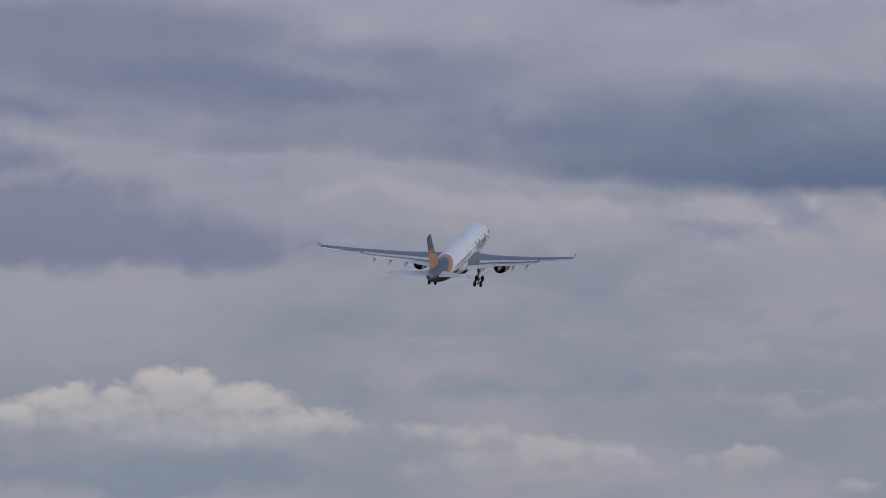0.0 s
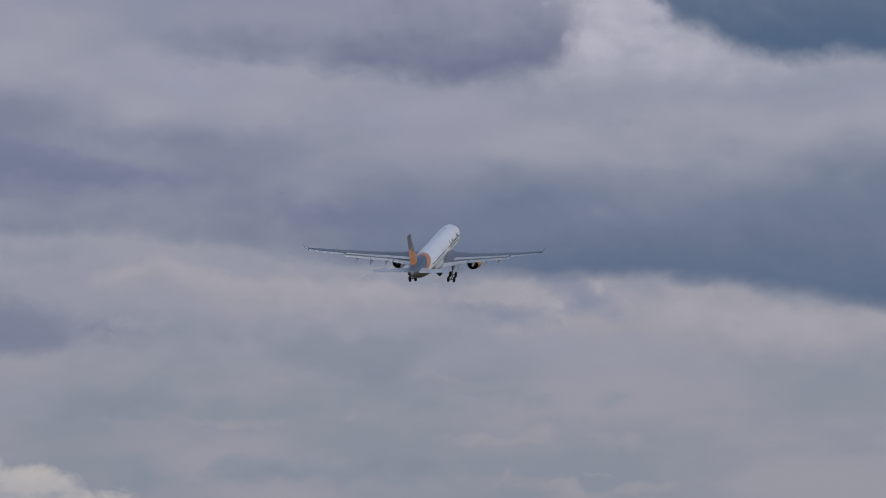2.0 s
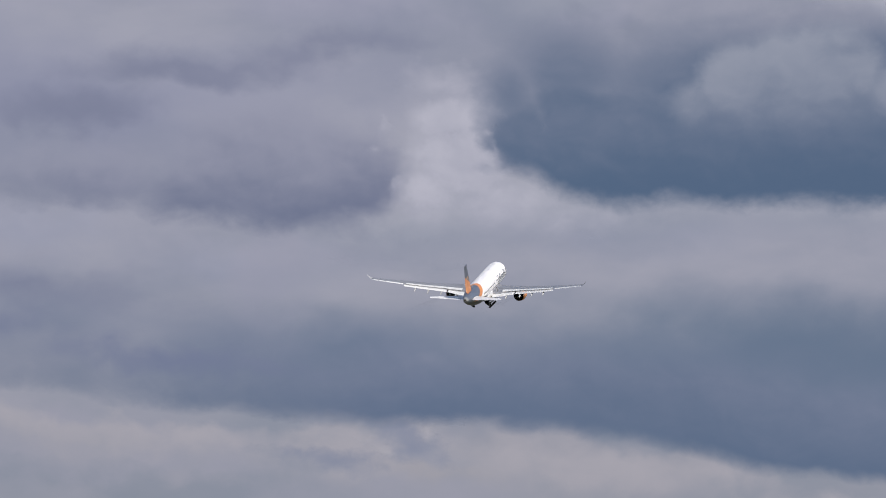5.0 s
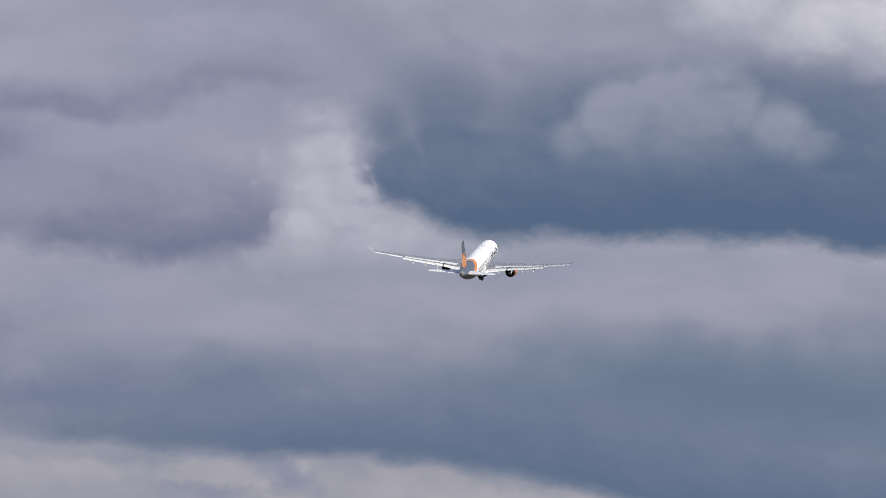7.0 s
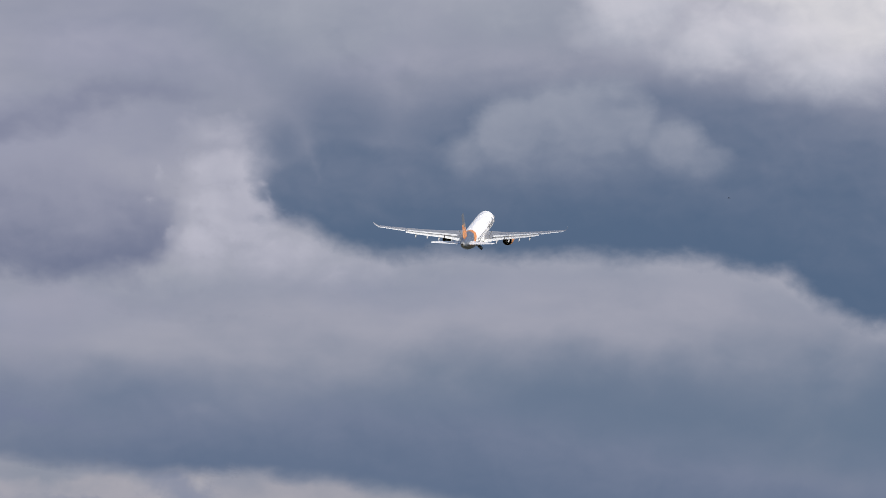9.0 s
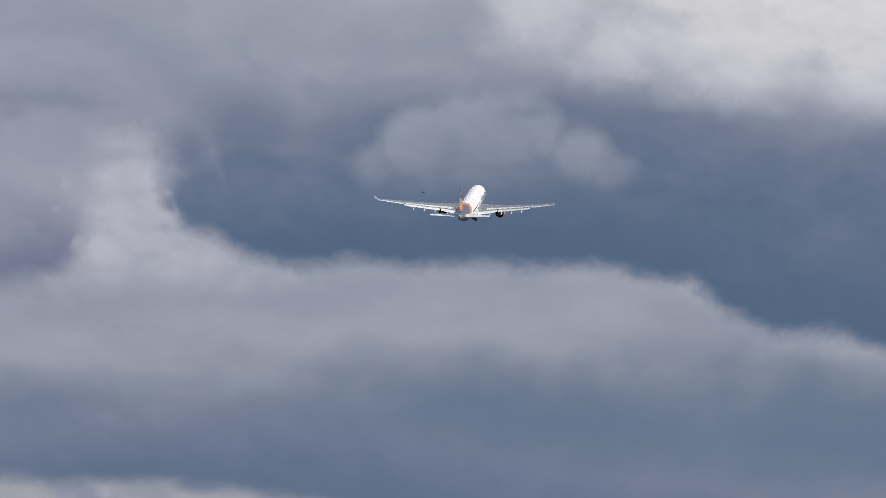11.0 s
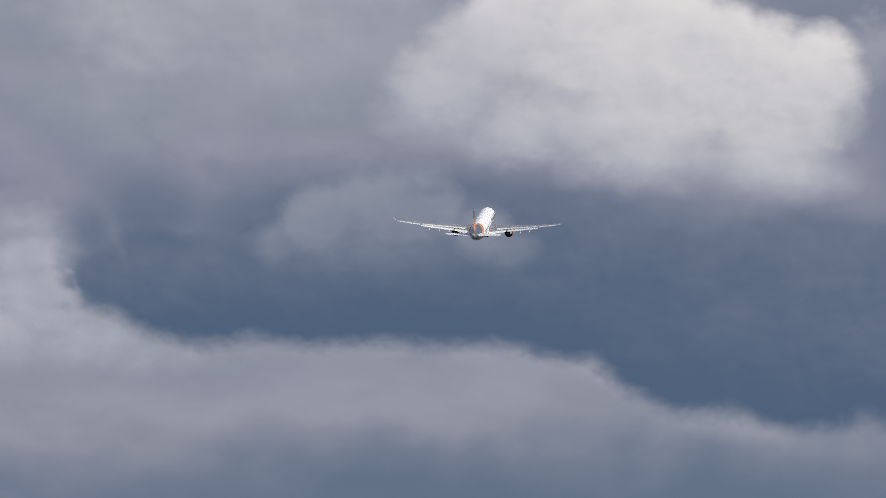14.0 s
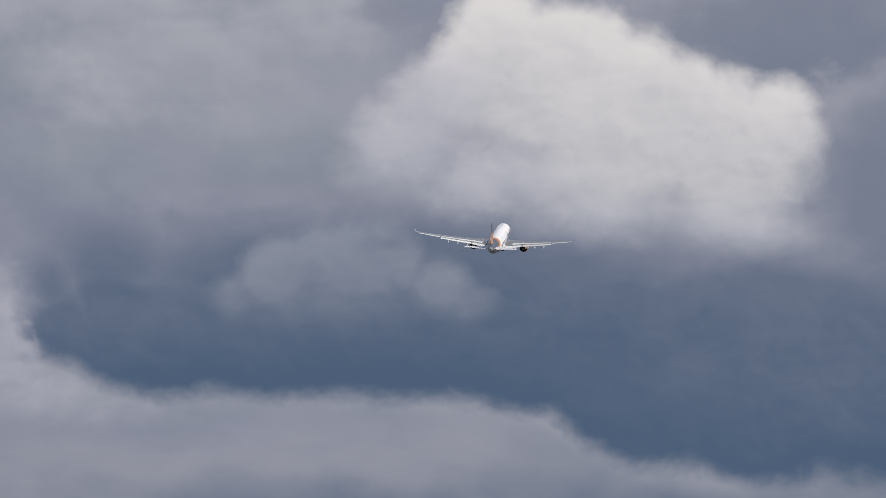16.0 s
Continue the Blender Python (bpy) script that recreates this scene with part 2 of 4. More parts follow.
def backdrop_material(veils):
    """Grey-lavender overcast, with broad veils and decks of cloud that melt into one another."""
    g = Graph("overcast_sky")
    p = sky_coords(g)
    el = g.node("SeparateXYZ", {0: p}).outputs[1]
    wide = g.noise(g.vec("MULTIPLY", p, (0.5, 1.2, 1)), 1.0, 5.0, 0.5)
    low = g.mix(g.ramp(el, 1.2, 4.6), srgb(*SKY_LOW), srgb(*SKY_HIGH))
    dim = g.mix(g.ramp(el, 1.2, 4.6), srgb(*SKY_LOW_DIM), srgb(*SKY_HIGH_DIM))
    c = g.mix(g.ramp(wide, 0.36, 0.64), dim, low)
    for k, veil in enumerate(veils):
        cover, tint = vapour(g, p, *veil, 40 + k)
        c = g.mix(cover, c, tint)
    e = g.node("Emission", {"Color": c, "Strength": 1.0})
    g.tree.links.new(e.outputs[0], g.out.inputs["Surface"])
    return g.mat


SKY_LOW, SKY_HIGH = (152, 152, 163), (160, 161, 176)
SKY_LOW_DIM, SKY_HIGH_DIM = (136, 142, 155), (142, 146, 164)


def veil(lobes, top, bottom, soft=(0.3, 0.3), alpha=0.8, warp=0.14, scale=1.2, ragged=0.12, mottle=0.4, relief=0.0):
    """One soft deck of the overcast; the lobes are those of cloud()."""
    return lobes, top, bottom, soft, alpha, warp, scale, ragged, mottle, relief, 0.0


def backdrop(veils):
    az = np.linspace(-14, 20, 137)
    el = np.linspace(-1.0, 16, 69)
    verts = [tuple(dome_point(a, e, SKY_R)) for e in el for a in az]
    n = len(az)
    faces = [(j * n + i, j * n + i + 1, (j + 1) * n + i + 1, (j + 1) * n + i) for j in range(len(el) - 1) for i in range(n - 1)]
    me = bpy.data.meshes.new("backdrop")
    me.from_pydata(verts, [], faces)
    sky_uv(me, [(a, e) for e in el for a in az])
    me.materials.append(backdrop_material(veils))
    for f in me.polygons:
        f.use_smooth = True
    return tagged(new("backdrop", me), "grey lavender overcast sky behind the clouds", "sky", kind="structure")


def cloud_material(*shape):
    g = Graph("cloud_vapour")
    cover, tint = vapour(g, sky_coords(g), *shape)
    # the cloud glows in its painted tint; the sun does not light it
    e = g.node("Emission", {"Color": tint, "Strength": 1.0})
    t = g.node("BsdfTransparent")
    m = g.node("MixShader", {0: cover, 1: t.outputs[0], 2: e.outputs[0]})
    g.tree.links.new(m.outputs[0], g.out.inputs["Surface"])
    return g.mat


def cloud(label, lobes, top, bottom, soft=(0.1, 0.3), alpha=1.0, warp=0.06, scale=2.0, ragged=0.08, mottle=0.4, relief=0.8, puffy=0.0, parent=None, name="cloud"):
    """A cloud made of round lobes (azimuth, elevation, half width, half height, tilt in degrees, lift), bulging towards the viewer."""
    global layers
    layers += 1
    margin = 0.03 + 1.1 * warp + 0.5 * ragged
    spans = [(a, e, math.hypot(rx * math.cos(radians(t)), ry * math.sin(radians(t))), math.hypot(rx * math.sin(radians(t)), ry * math.cos(radians(t))))
             for a, e, rx, ry, t in ((*q[:4], q[4] if len(q) > 4 else 0.0) for q in lobes)]
    a0, a1 = min(q[0] - q[2] for q in spans) - 1.5 * margin, max(q[0] + q[2] for q in spans) + 1.5 * margin
    e0, e1 = min(q[1] - q[3] for q in spans) - 1.5 * margin, max(q[1] + q[3] for q in spans) + 1.5 * margin
    az, el = np.linspace(a0, a1, int((a1 - a0) / 0.06) + 2), np.linspace(e0, e1, int((e1 - e0) / 0.05) + 2)
    A, E = np.meshgrid(az, el)
    inside = np.full(A.shape, -9.0)
    for (a, e, rx, ry, *more) in lobes:
        t = radians(more[0]) if more else 0.0
        u, v = (A - a) * math.cos(t) + (E - e) * math.sin(t), (E - e) * math.cos(t) - (A - a) * math.sin(t)
        inside = np.maximum(inside, 1 - np.sqrt((u / (rx + 2.0 * margin)) ** 2 + (v / (ry + 1.4 * margin)) ** 2))
    r = SKY_R - 10.0 - 60.0 * layers
    index, verts, uv = {}, [], []
    for j in range(A.shape[0]):
        for i in range(A.shape[1]):
            if inside[j, i] > -0.04:
                s = max(0.0, inside[j, i])
                lump = noise.noise((A[j, i] * 3, E[j, i] * 4, layers)) + 0.5 * noise.noise((A[j, i] * 7, E[j, i] * 9, layers))
                bulge = min(56.0, 2.0 + 50.0 * math.sqrt(s) + 14.0 * lump * min(1.0, 3 * s))
                index[j, i] = len(verts)
                verts.append(tuple(dome_point(A[j, i], E[j, i], r - max(0.0, bulge))))
                uv.append((A[j, i], E[j, i]))
    faces = [(index[j, i], index[j, i + 1], index[j + 1, i + 1], index[j + 1, i])
             for j, i in index if (j, i + 1) in index and (j + 1, i) in index and (j + 1, i + 1) in index]
    me = bpy.data.meshes.new(name)
    me.from_pydata(verts, [], faces)
    sky_uv(me, uv)
    me.materials.append(cloud_material(lobes, top, bottom, soft, alpha, warp, scale, ragged, mottle, relief, puffy, layers))
    for f in me.polygons:
        f.use_smooth = True
    ob = new(name, me)
    if parent:
        ob.parent = parent
        return tagged(ob, label)
    return tagged(ob, label, "cloud", "clouds in the sky")


VEILS = (
    # lilac veil high over the band
    veil([(-0.01, 4.95, 3.39, 0.71), (-2.83, 4.76, 2.63, 0.75), (2.45, 5.66, 2.63, 0.53)],
         (146, 149, 171), (131, 135, 161), soft=(0.6, 0.5), alpha=0.8, warp=0.2, scale=0.8, ragged=0.14),
    # dusky veil at the head of the band
    veil([(-2.57, 3.79, 2.11, 0.45, -3), (-1.89, 3.53, 2.11, 0.3, -5), (-0.38, 3.6, 1.88, 0.23, -6)],
         (126, 130, 153), (119, 125, 149), soft=(0.3, 0.3), alpha=0.9, scale=1.2, ragged=0.13, mottle=0.5, relief=0.4),
    # pale stratus deck under the band
    veil([(-0.01, 2.5, 2.63, 0.45, -4), (1.87, 2.22, 1.88, 0.41, -3), (-2.47, 1.91, 1.88, 0.38)],
         (155, 155, 170), (145, 148, 163), soft=(0.3, 0.4), alpha=0.8, warp=0.16, scale=1.3, ragged=0.16, mottle=0.8, relief=0.6),
    # teal grey layer near the horizon
    veil([(-1.91, 0.86, 2.26, 0.26, -2), (0.36, 1.41, 1.88, 0.15), (1.68, 1.89, 1.32, 0.11), (-3.6, 1.05, 1.13, 0.23), (-0.7, 1.9, 0.98, 0.13)],
         (131, 141, 156), (120, 132, 149), soft=(0.2, 0.25), alpha=0.85, scale=1.5, ragged=0.14, mottle=0.6, relief=0.5),
    # warm flat streaks
    veil([(-2.28, 1.78, 1.24, 0.11, -2), (-0.02, 1.75, 1.24, 0.09), (1.11, 2.02, 1.13, 0.08, -3), (1.86, 1.58, 1.13, 0.11), (2.24, 1.28, 1.13, 0.15), (0.73, 0.8, 1.88, 0.15), (2.43, 2.37, 0.6, 0.15, -4)],
         (161, 158, 165), (152, 151, 161), soft=(0.12, 0.3), alpha=0.7, warp=0.12, scale=1.6, ragged=0.12, mottle=0.6, relief=0.4),
    # warm sunlit shelf under the band
    veil([(3.5, 2.35, 1.77, 0.3, -5), (1.91, 2.43, 1.2, 0.23, -3), (0.18, 2.58, 1.5, 0.26, -2), (5.07, 1.97, 1.13, 0.3, -8)],
         (167, 164, 173), (154, 154, 165), soft=(0.15, 0.4), alpha=0.9, warp=0.12, scale=1.6, ragged=0.12, mottle=0.6, relief=0.4),
    # lilac fields above the band
    veil([(-0.39, 3.97, 1.43, 0.34, -3), (1.16, 3.75, 1.32, 0.3, -3), (3.77, 3.95, 1.58, 0.3, -3)],
         (157, 159, 177), (141, 146, 167), soft=(0.3, 0.45), alpha=0.85, warp=0.14, scale=1.4, ragged=0.13, mottle=0.5, relief=0.4),
    # dusky patch under the band
    veil([(0.76, 2.23, 1.13, 0.28, -2), (-0.56, 2.38, 0.75, 0.15)],
         (133, 140, 155), (125, 134, 150), soft=(0.2, 0.25), alpha=0.65, scale=1.6, ragged=0.12, mottle=0.6, relief=0.5),
    # wide slate base low in the sky
    veil([(4.45, 3.08, 3.76, 0.77, -2), (7.28, 3.09, 3.2, 1.09, -3), (1.81, 3.22, 1.88, 0.41)],
         (104, 119, 142), (94, 112, 136), soft=(0.5, 0.4), alpha=0.95, warp=0.12, scale=1.0, ragged=0.12, mottle=0.4, relief=0.3),
    # slate patch under the pale deck
    veil([(5.27, 3.02, 1.58, 0.64, -4)],
         (104, 118, 141), (96, 113, 137), soft=(0.4, 0.3), alpha=0.8, scale=1.2, ragged=0.12, mottle=0.4, relief=0.3),
    # pale patches over the slate base
    veil([(1.52, 3.66, 0.53, 0.3), (0.6, 3.88, 0.71, 0.26), (3.84, 3.82, 0.75, 0.19)],
         (157, 158, 174), (143, 147, 165), soft=(0.15, 0.3), alpha=0.5, scale=2.0, ragged=0.11, mottle=0.5, relief=0.5),
    # pale streaks high over the band
    veil([(-0.76, 3.86, 1.73, 0.15, -6), (1.39, 3.66, 0.49, 0.41, 20), (1.88, 3.77, 0.6, 0.23)],
         (155, 155, 172), (146, 148, 167), soft=(0.25, 0.3), alpha=0.45, scale=1.6, ragged=0.14, mottle=0.6, relief=0.4),
    # dusky streaks beside the bright column
    veil([(0.78, 5.09, 1.35, 0.23, 2), (0.06, 4.78, 0.75, 0.26), (1.72, 5.24, 1.05, 0.19, 6)],
         (129, 133, 156), (119, 124, 148), soft=(0.25, 0.2), alpha=0.8, warp=0.12, scale=1.6, ragged=0.1, mottle=0.4, relief=0.3),
    # pale lilac gap high beside the storm cloud
    veil([(0.36, 5.65, 1.28, 0.3), (2.03, 5.5, 1.43, 0.34), (3.31, 5.5, 0.75, 0.3)],
         (165, 165, 182), (149, 151, 171), soft=(0.3, 0.35), alpha=0.8, scale=1.4, ragged=0.13, mottle=0.5, relief=0.4),
    # mid grey mass high in the sky
    veil([(3.04, 5.74, 1.73, 0.56), (4.44, 5.82, 1.24, 0.49), (2.47, 6.3, 1.88, 0.56), (3.99, 6.83, 1.88, 0.56)],
         (163, 166, 179), (132, 139, 157), soft=(0.4, 0.5), alpha=0.95, scale=1.1, ragged=0.13, mottle=0.4, relief=0.4),
    # charcoal behind the cumulus
    veil([(7.9, 6.59, 1.24, 0.49), (6.38, 7.15, 2.26, 0.34), (8.66, 5.49, 0.6, 1.13)],
         (133, 139, 157), (118, 127, 148), soft=(0.3, 0.3), alpha=0.85, warp=0.12, scale=1.5, ragged=0.12, mottle=0.4, relief=0.3),
    # pale veil high in the sky
    veil([(3.96, 6.34, 1.73, 0.6), (3.21, 6.11, 0.75, 0.3), (4.72, 6.57, 0.83, 0.41, -20), (2.97, 6.79, 1.5, 0.45)],
         (182, 183, 193), (161, 164, 177), soft=(0.25, 0.4), alpha=0.9, warp=0.12, scale=1.6, ragged=0.12, mottle=0.5, relief=0.5),
)
backdrop(VEILS)
bank = cloud("slate cloud bank low in the sky",
      [(-2.73, 2.51, 1.32, 0.45), (-1.79, 2.42, 1.2, 0.3, -4), (-3.97, 2.78, 1.13, 0.56), (-2.95, 3, 0.64, 0.26), (-0.99, 2.36, 0.56, 0.14)],
      (123, 128, 151), (113, 121, 146), soft=(0.25, 0.2), alpha=0.85, warp=0.12, scale=1.5, ragged=0.1, mottle=0.4, relief=0.3)
cloud("pale lens of cloud",
      [(-1.75, 2.89, 0.75, 0.16, 4), (-2.54, 2.82, 0.41, 0.07, 14), (-1.44, 2.72, 0.45, 0.15)],
      (157, 157, 174), (148, 150, 168), soft=(0.12, 0.25), alpha=0.8, warp=0.09, scale=2.2, ragged=0.08, mottle=0.4, relief=0.3, parent=bank, name="lens")
shred = cloud("slate shred of cloud under the dark band",
      [(2.25, 2.58, 0.36, 0.17, -20), (1.72, 2.44, 0.53, 0.14, -6), (2.46, 2.48, 0.28, 0.08, -35)],
      (122, 130, 154), (133, 140, 160), soft=(0.13, 0.2), alpha=0.75, warp=0.07, scale=2.2, ragged=0.07, mottle=0.3, relief=0.3)
cloud("pale torn wisp",
      [(2.05, 2.53, 0.21, 0.07, -32), (1.93, 2.59, 0.09, 0.05), (2.4, 2.63, 0.08, 0.11, 25)],
      (174, 171, 179), (162, 162, 172), soft=(0.09, 0.15), alpha=0.8, warp=0.05, scale=3.2, ragged=0.05, mottle=0.3, relief=0.3, parent=shred, name="wisp")
cloud("faint pale puff of cloud",
      [(-0.75, 2.39, 0.2, 0.08), (-0.89, 2.32, 0.23, 0.07)],
      (167, 166, 174), (156, 156, 167), soft=(0.1, 0.16), alpha=0.55, warp=0.05, scale=3.0, ragged=0.05, mottle=0.3, relief=0.3)
cloud("cream cumulus with lumpy sunlit top",
      [(-1.88, 1.38, 0.36, 0.24, 0, 0.06), (-1.73, 1.45, 0.23, 0.17, 0, 0.06), (-2.02, 1.44, 0.16, 0.17, 0, 0.05), (-2.6, 1.33, 0.36, 0.18), (-2.26, 1.35, 0.24, 0.16, 0, 0.02), (-1.41, 1.32, 0.4, 0.2, 0, 0.06), (-2.96, 1.2, 0.45, 0.18, 0, -0.06), (-1, 1.15, 0.45, 0.17, 0, 0.02), (-1.79, 1.11, 1.58, 0.25, 0, 0.1), (-2.43, 1.23, 0.75, 0.2, 0, 0.1), (-1.79, 1.24, 0.64, 0.18, 0, 0.1)],
      (187, 182, 182), (146, 150, 162), soft=(0.1, 0.4), alpha=0.9, warp=0.043, scale=2.6, ragged=0.07, mottle=0.22, relief=0.26, puffy=0.22)
cloud("cream cumulus shelf low in the sky",
      [(-0.23, 1.11, 0.26, 0.14), (0.13, 1.06, 0.41, 0.16), (0.58, 0.97, 0.49, 0.18), (0.99, 0.93, 0.41, 0.18), (-0.62, 1.1, 0.26, 0.1, 0, -0.2), (0.35, 0.88, 0.98, 0.19, 0, 0.1)],
      (174, 171, 175), (148, 150, 162), soft=(0.09, 0.36), alpha=0.78, warp=0.05, scale=2.8, ragged=0.05, mottle=0.35, relief=0.5, puffy=0.5)
cloud("faint pale cumulus tops near the horizon",
      [(1.61, 0.89, 0.15, 0.11), (1.97, 0.91, 0.34, 0.15), (1.82, 0.8, 0.49, 0.11, 0, -0.2), (2.72, 0.72, 0.26, 0.11), (2.43, 1.36, 0.26, 0.05)],
      (168, 165, 170), (149, 150, 160), soft=(0.06, 0.3), alpha=0.8, warp=0.05, scale=2.8, ragged=0.05, mottle=0.35, relief=0.5, puffy=0.5)
band = cloud("long slate blue cloud band with a sharp lower edge",
      [(-3.6, 3.61, 2.1, 0.5, -5, 0.33), (-2.5, 3.53, 2.1, 0.5, -5, 0.3), (-1.3, 3.44, 2.1, 0.5, -5, 0.27), (-0.1, 3.35, 2.1, 0.5, -5, 0.22), (1.1, 3.23, 2.1, 0.5, -5, 0.26), (2.2, 3.135, 2.1, 0.5, -5, 0.11), (3.3, 3.07, 2.1, 0.5, -5, 0.04), (4.3, 2.97, 2.1, 0.5, -8, -0.05), (5.2, 2.75, 2.1, 0.5, -8, -0.05), (6.2, 2.61, 2.1, 0.5, -8), (7.3, 2.51, 2.1, 0.5, -8, 0.05)],
      (126, 133, 155), (92, 108, 134), soft=(0.75, 0.15), alpha=1.0, warp=0.05, scale=1.3, ragged=0.05, mottle=0.3, relief=0.25)
cloud("dark slate streak",
      [(-1.21, 3.47, 1.62, 0.17, -7), (-2.91, 3.31, 1.2, 0.14, -4), (0.74, 3.12, 1.24, 0.15, -5)],
      (118, 125, 151), (110, 119, 147), soft=(0.14, 0.16), alpha=0.8, warp=0.1, scale=1.6, ragged=0.1, mottle=0.3, relief=0.3, parent=band, name="streak")
cloud("grey blue cloud with a flat dark base",
      [(1.42, 4.42, 1, 0.53), (0.89, 4.28, 0.75, 0.33), (1.88, 4.34, 0.48, 0.45), (0.14, 4.36, 0.98, 0.32, 0, 0.12)],
      (147, 149, 168), (105, 113, 139), soft=(0.3, 0.22), alpha=0.95, warp=0.06, scale=1.8, ragged=0.07, mottle=0.3, relief=0.3)
cloud("pale grey cloud deck under the storm cloud",
      [(2.41, 3.94, 1.05, 0.31), (3.7, 4.11, 1.58, 0.4, -2), (5.13, 4.1, 1.35, 0.36, -3), (6.22, 3.9, 1.09, 0.28, -14), (7.28, 3.58, 1.05, 0.26, -10)],
      (166, 167, 180), (133, 140, 159), soft=(0.2, 0.4), alpha=0.95, warp=0.08, scale=1.4, ragged=0.07, mottle=0.3, relief=0.3)
cloud("faint pale puff before the slate deck",
      [(2.42, 3.1, 0.17, 0.09), (1.4, 3.37, 0.26, 0.17)],
      (147, 151, 167), (126, 133, 154), soft=(0.12, 0.16), alpha=0.35, warp=0.05, scale=2.4, ragged=0.05, mottle=0.4, relief=0.3)
column = cloud("bright pale cloud column beside the storm cloud",
      [(2.52, 4.72, 0.36, 0.32), (2.63, 4.45, 0.47, 0.38), (2.4, 4.22, 0.3, 0.36), (2.86, 4.15, 0.56, 0.28, 0, -0.1), (3.31, 4.04, 0.68, 0.2, 0, -0.25), (2.74, 4.71, 0.3, 0.41), (2.52, 4.96, 0.45, 0.23, 0, -0.5)],
      (189, 188, 201), (163, 164, 180), soft=(0.18, 0.3), alpha=0.95, warp=0.055, scale=2.4, ragged=0.06, mottle=0.3, relief=0.4)
cloud("torn pale wisp",
      [(2.11, 4.65, 0.06, 0.08), (2.08, 4.53, 0.08, 0.05, -30), (2.2, 4.28, 0.08, 0.08)],
      (177, 177, 191), (161, 162, 179), soft=(0.07, 0.12), alpha=0.5, warp=0.05, scale=4.5, ragged=0.06, mottle=0.4, relief=0.3, parent=column, name="wisp")
storm = cloud("big dark slate storm cloud with a ragged lower edge",
      [(3.03, 4.68, 0.37, 0.38, 0, 0.12), (2.95, 4.91, 0.35, 0.49, 0, 0.12), (2.81, 4.43, 0.15, 0.11, 0, 0.15), (3.34, 5.12, 0.71, 0.45, 0, 0.2), (3.33, 4.8, 0.45, 0.4, 0, -0.2), (6.67, 4.76, 0.83, 0.43, 0, -0.15), (3.33, 4.54, 0.41, 0.35, 0, 0.05), (3.72, 4.58, 0.79, 0.53, 0, -0.15), (4.48, 4.6, 1.13, 0.56, 0, -0.15), (5.35, 4.6, 1.28, 0.57, 0, -0.15), (6.1, 4.53, 1.05, 0.56, -8, -0.15), (6.93, 4.2, 0.87, 0.59, -14, -0.15), (7.68, 4.1, 0.9, 0.61, -4, -0.15), (8.7, 4.11, 1.2, 0.65, 0, -0.15), (5.31, 5.06, 3.09, 0.56, -1, -0.1), (7.76, 4.72, 1.58, 0.64, 0, -0.1)],
      (124, 131, 152), (83, 102, 129), soft=(0.4, 0.17), alpha=1.0, warp=0.032, scale=2.2, ragged=0.05, mottle=0.25, relief=0.2)
cloud("pale torn wisp at the edge of the dark cloud",
      [(2.87, 4.54, 0.05, 0.11, 8), (2.82, 4.63, 0.06, 0.05)],
      (175, 175, 189), (152, 155, 173), soft=(0.06, 0.08), alpha=0.6, warp=0.035, scale=3.5, ragged=0.03, mottle=0.3, relief=0.3, parent=storm, name="wisp")
cloud("dusky shred of cloud",
      [(3.34, 5.48, 0.26, 0.13, -48), (3.76, 5.36, 0.34, 0.14, -30)],
      (130, 136, 154), (116, 124, 145), soft=(0.15, 0.2), alpha=0.35, warp=0.09, scale=2.4, ragged=0.1, mottle=0.4, relief=0.4, parent=storm, name="shred")
cloud("dim grey cloud puff before the storm cloud",
      [(4.48, 4.89, 0.38, 0.45, 0, 0.05), (4.74, 5.03, 0.34, 0.38, 0, 0.05), (5.01, 4.99, 0.45, 0.43, 0, 0.05), (5.29, 4.99, 0.24, 0.41, 0, 0.05), (4.21, 4.74, 0.34, 0.26), (5.5, 4.82, 0.41, 0.32), (5.71, 4.74, 0.41, 0.24, 0, 0.03), (4.82, 4.74, 1.05, 0.36), (5.18, 5.25, 0.25, 0.19)],
      (149, 154, 170), (100, 113, 138), soft=(0.17, 0.45), alpha=0.93, warp=0.04, scale=2.2, ragged=0.035, mottle=0.15, relief=0.25, puffy=0.3)
cumulus = cloud("big bright cumulus with a sunlit white top",
      [(5.95, 6.58, 0.42, 0.42, 0, 0.1), (5.78, 6.32, 0.41, 0.4, 0, 0.05), (6.27, 6.45, 0.53, 0.42, 0, 0.1), (6.57, 6.45, 0.49, 0.4, 0, 0.1), (6.88, 6.36, 0.41, 0.38, 0, 0.1), (7.14, 6.25, 0.41, 0.33, 0, 0.1), (6.27, 6.09, 0.83, 0.47, 0, 0.1), (7.35, 6.06, 0.56, 0.4, 0, 0.08), (7.82, 5.95, 0.42, 0.44, 0, 0.05), (7.52, 5.66, 0.71, 0.45, 0, 0.02), (6.8, 5.77, 0.9, 0.47, 0, 0.05), (6.88, 6.09, 0.64, 0.38, 0, 0.15), (7.49, 5.42, 0.64, 0.3, 0, -0.1), (6.69, 5.49, 0.75, 0.26, 0, -0.1)],
      (234, 229, 230), (175, 177, 189), soft=(0.2, 0.3), alpha=1.0, warp=0.04, scale=2.0, ragged=0.05, mottle=0.14, relief=0.27, puffy=0.4)
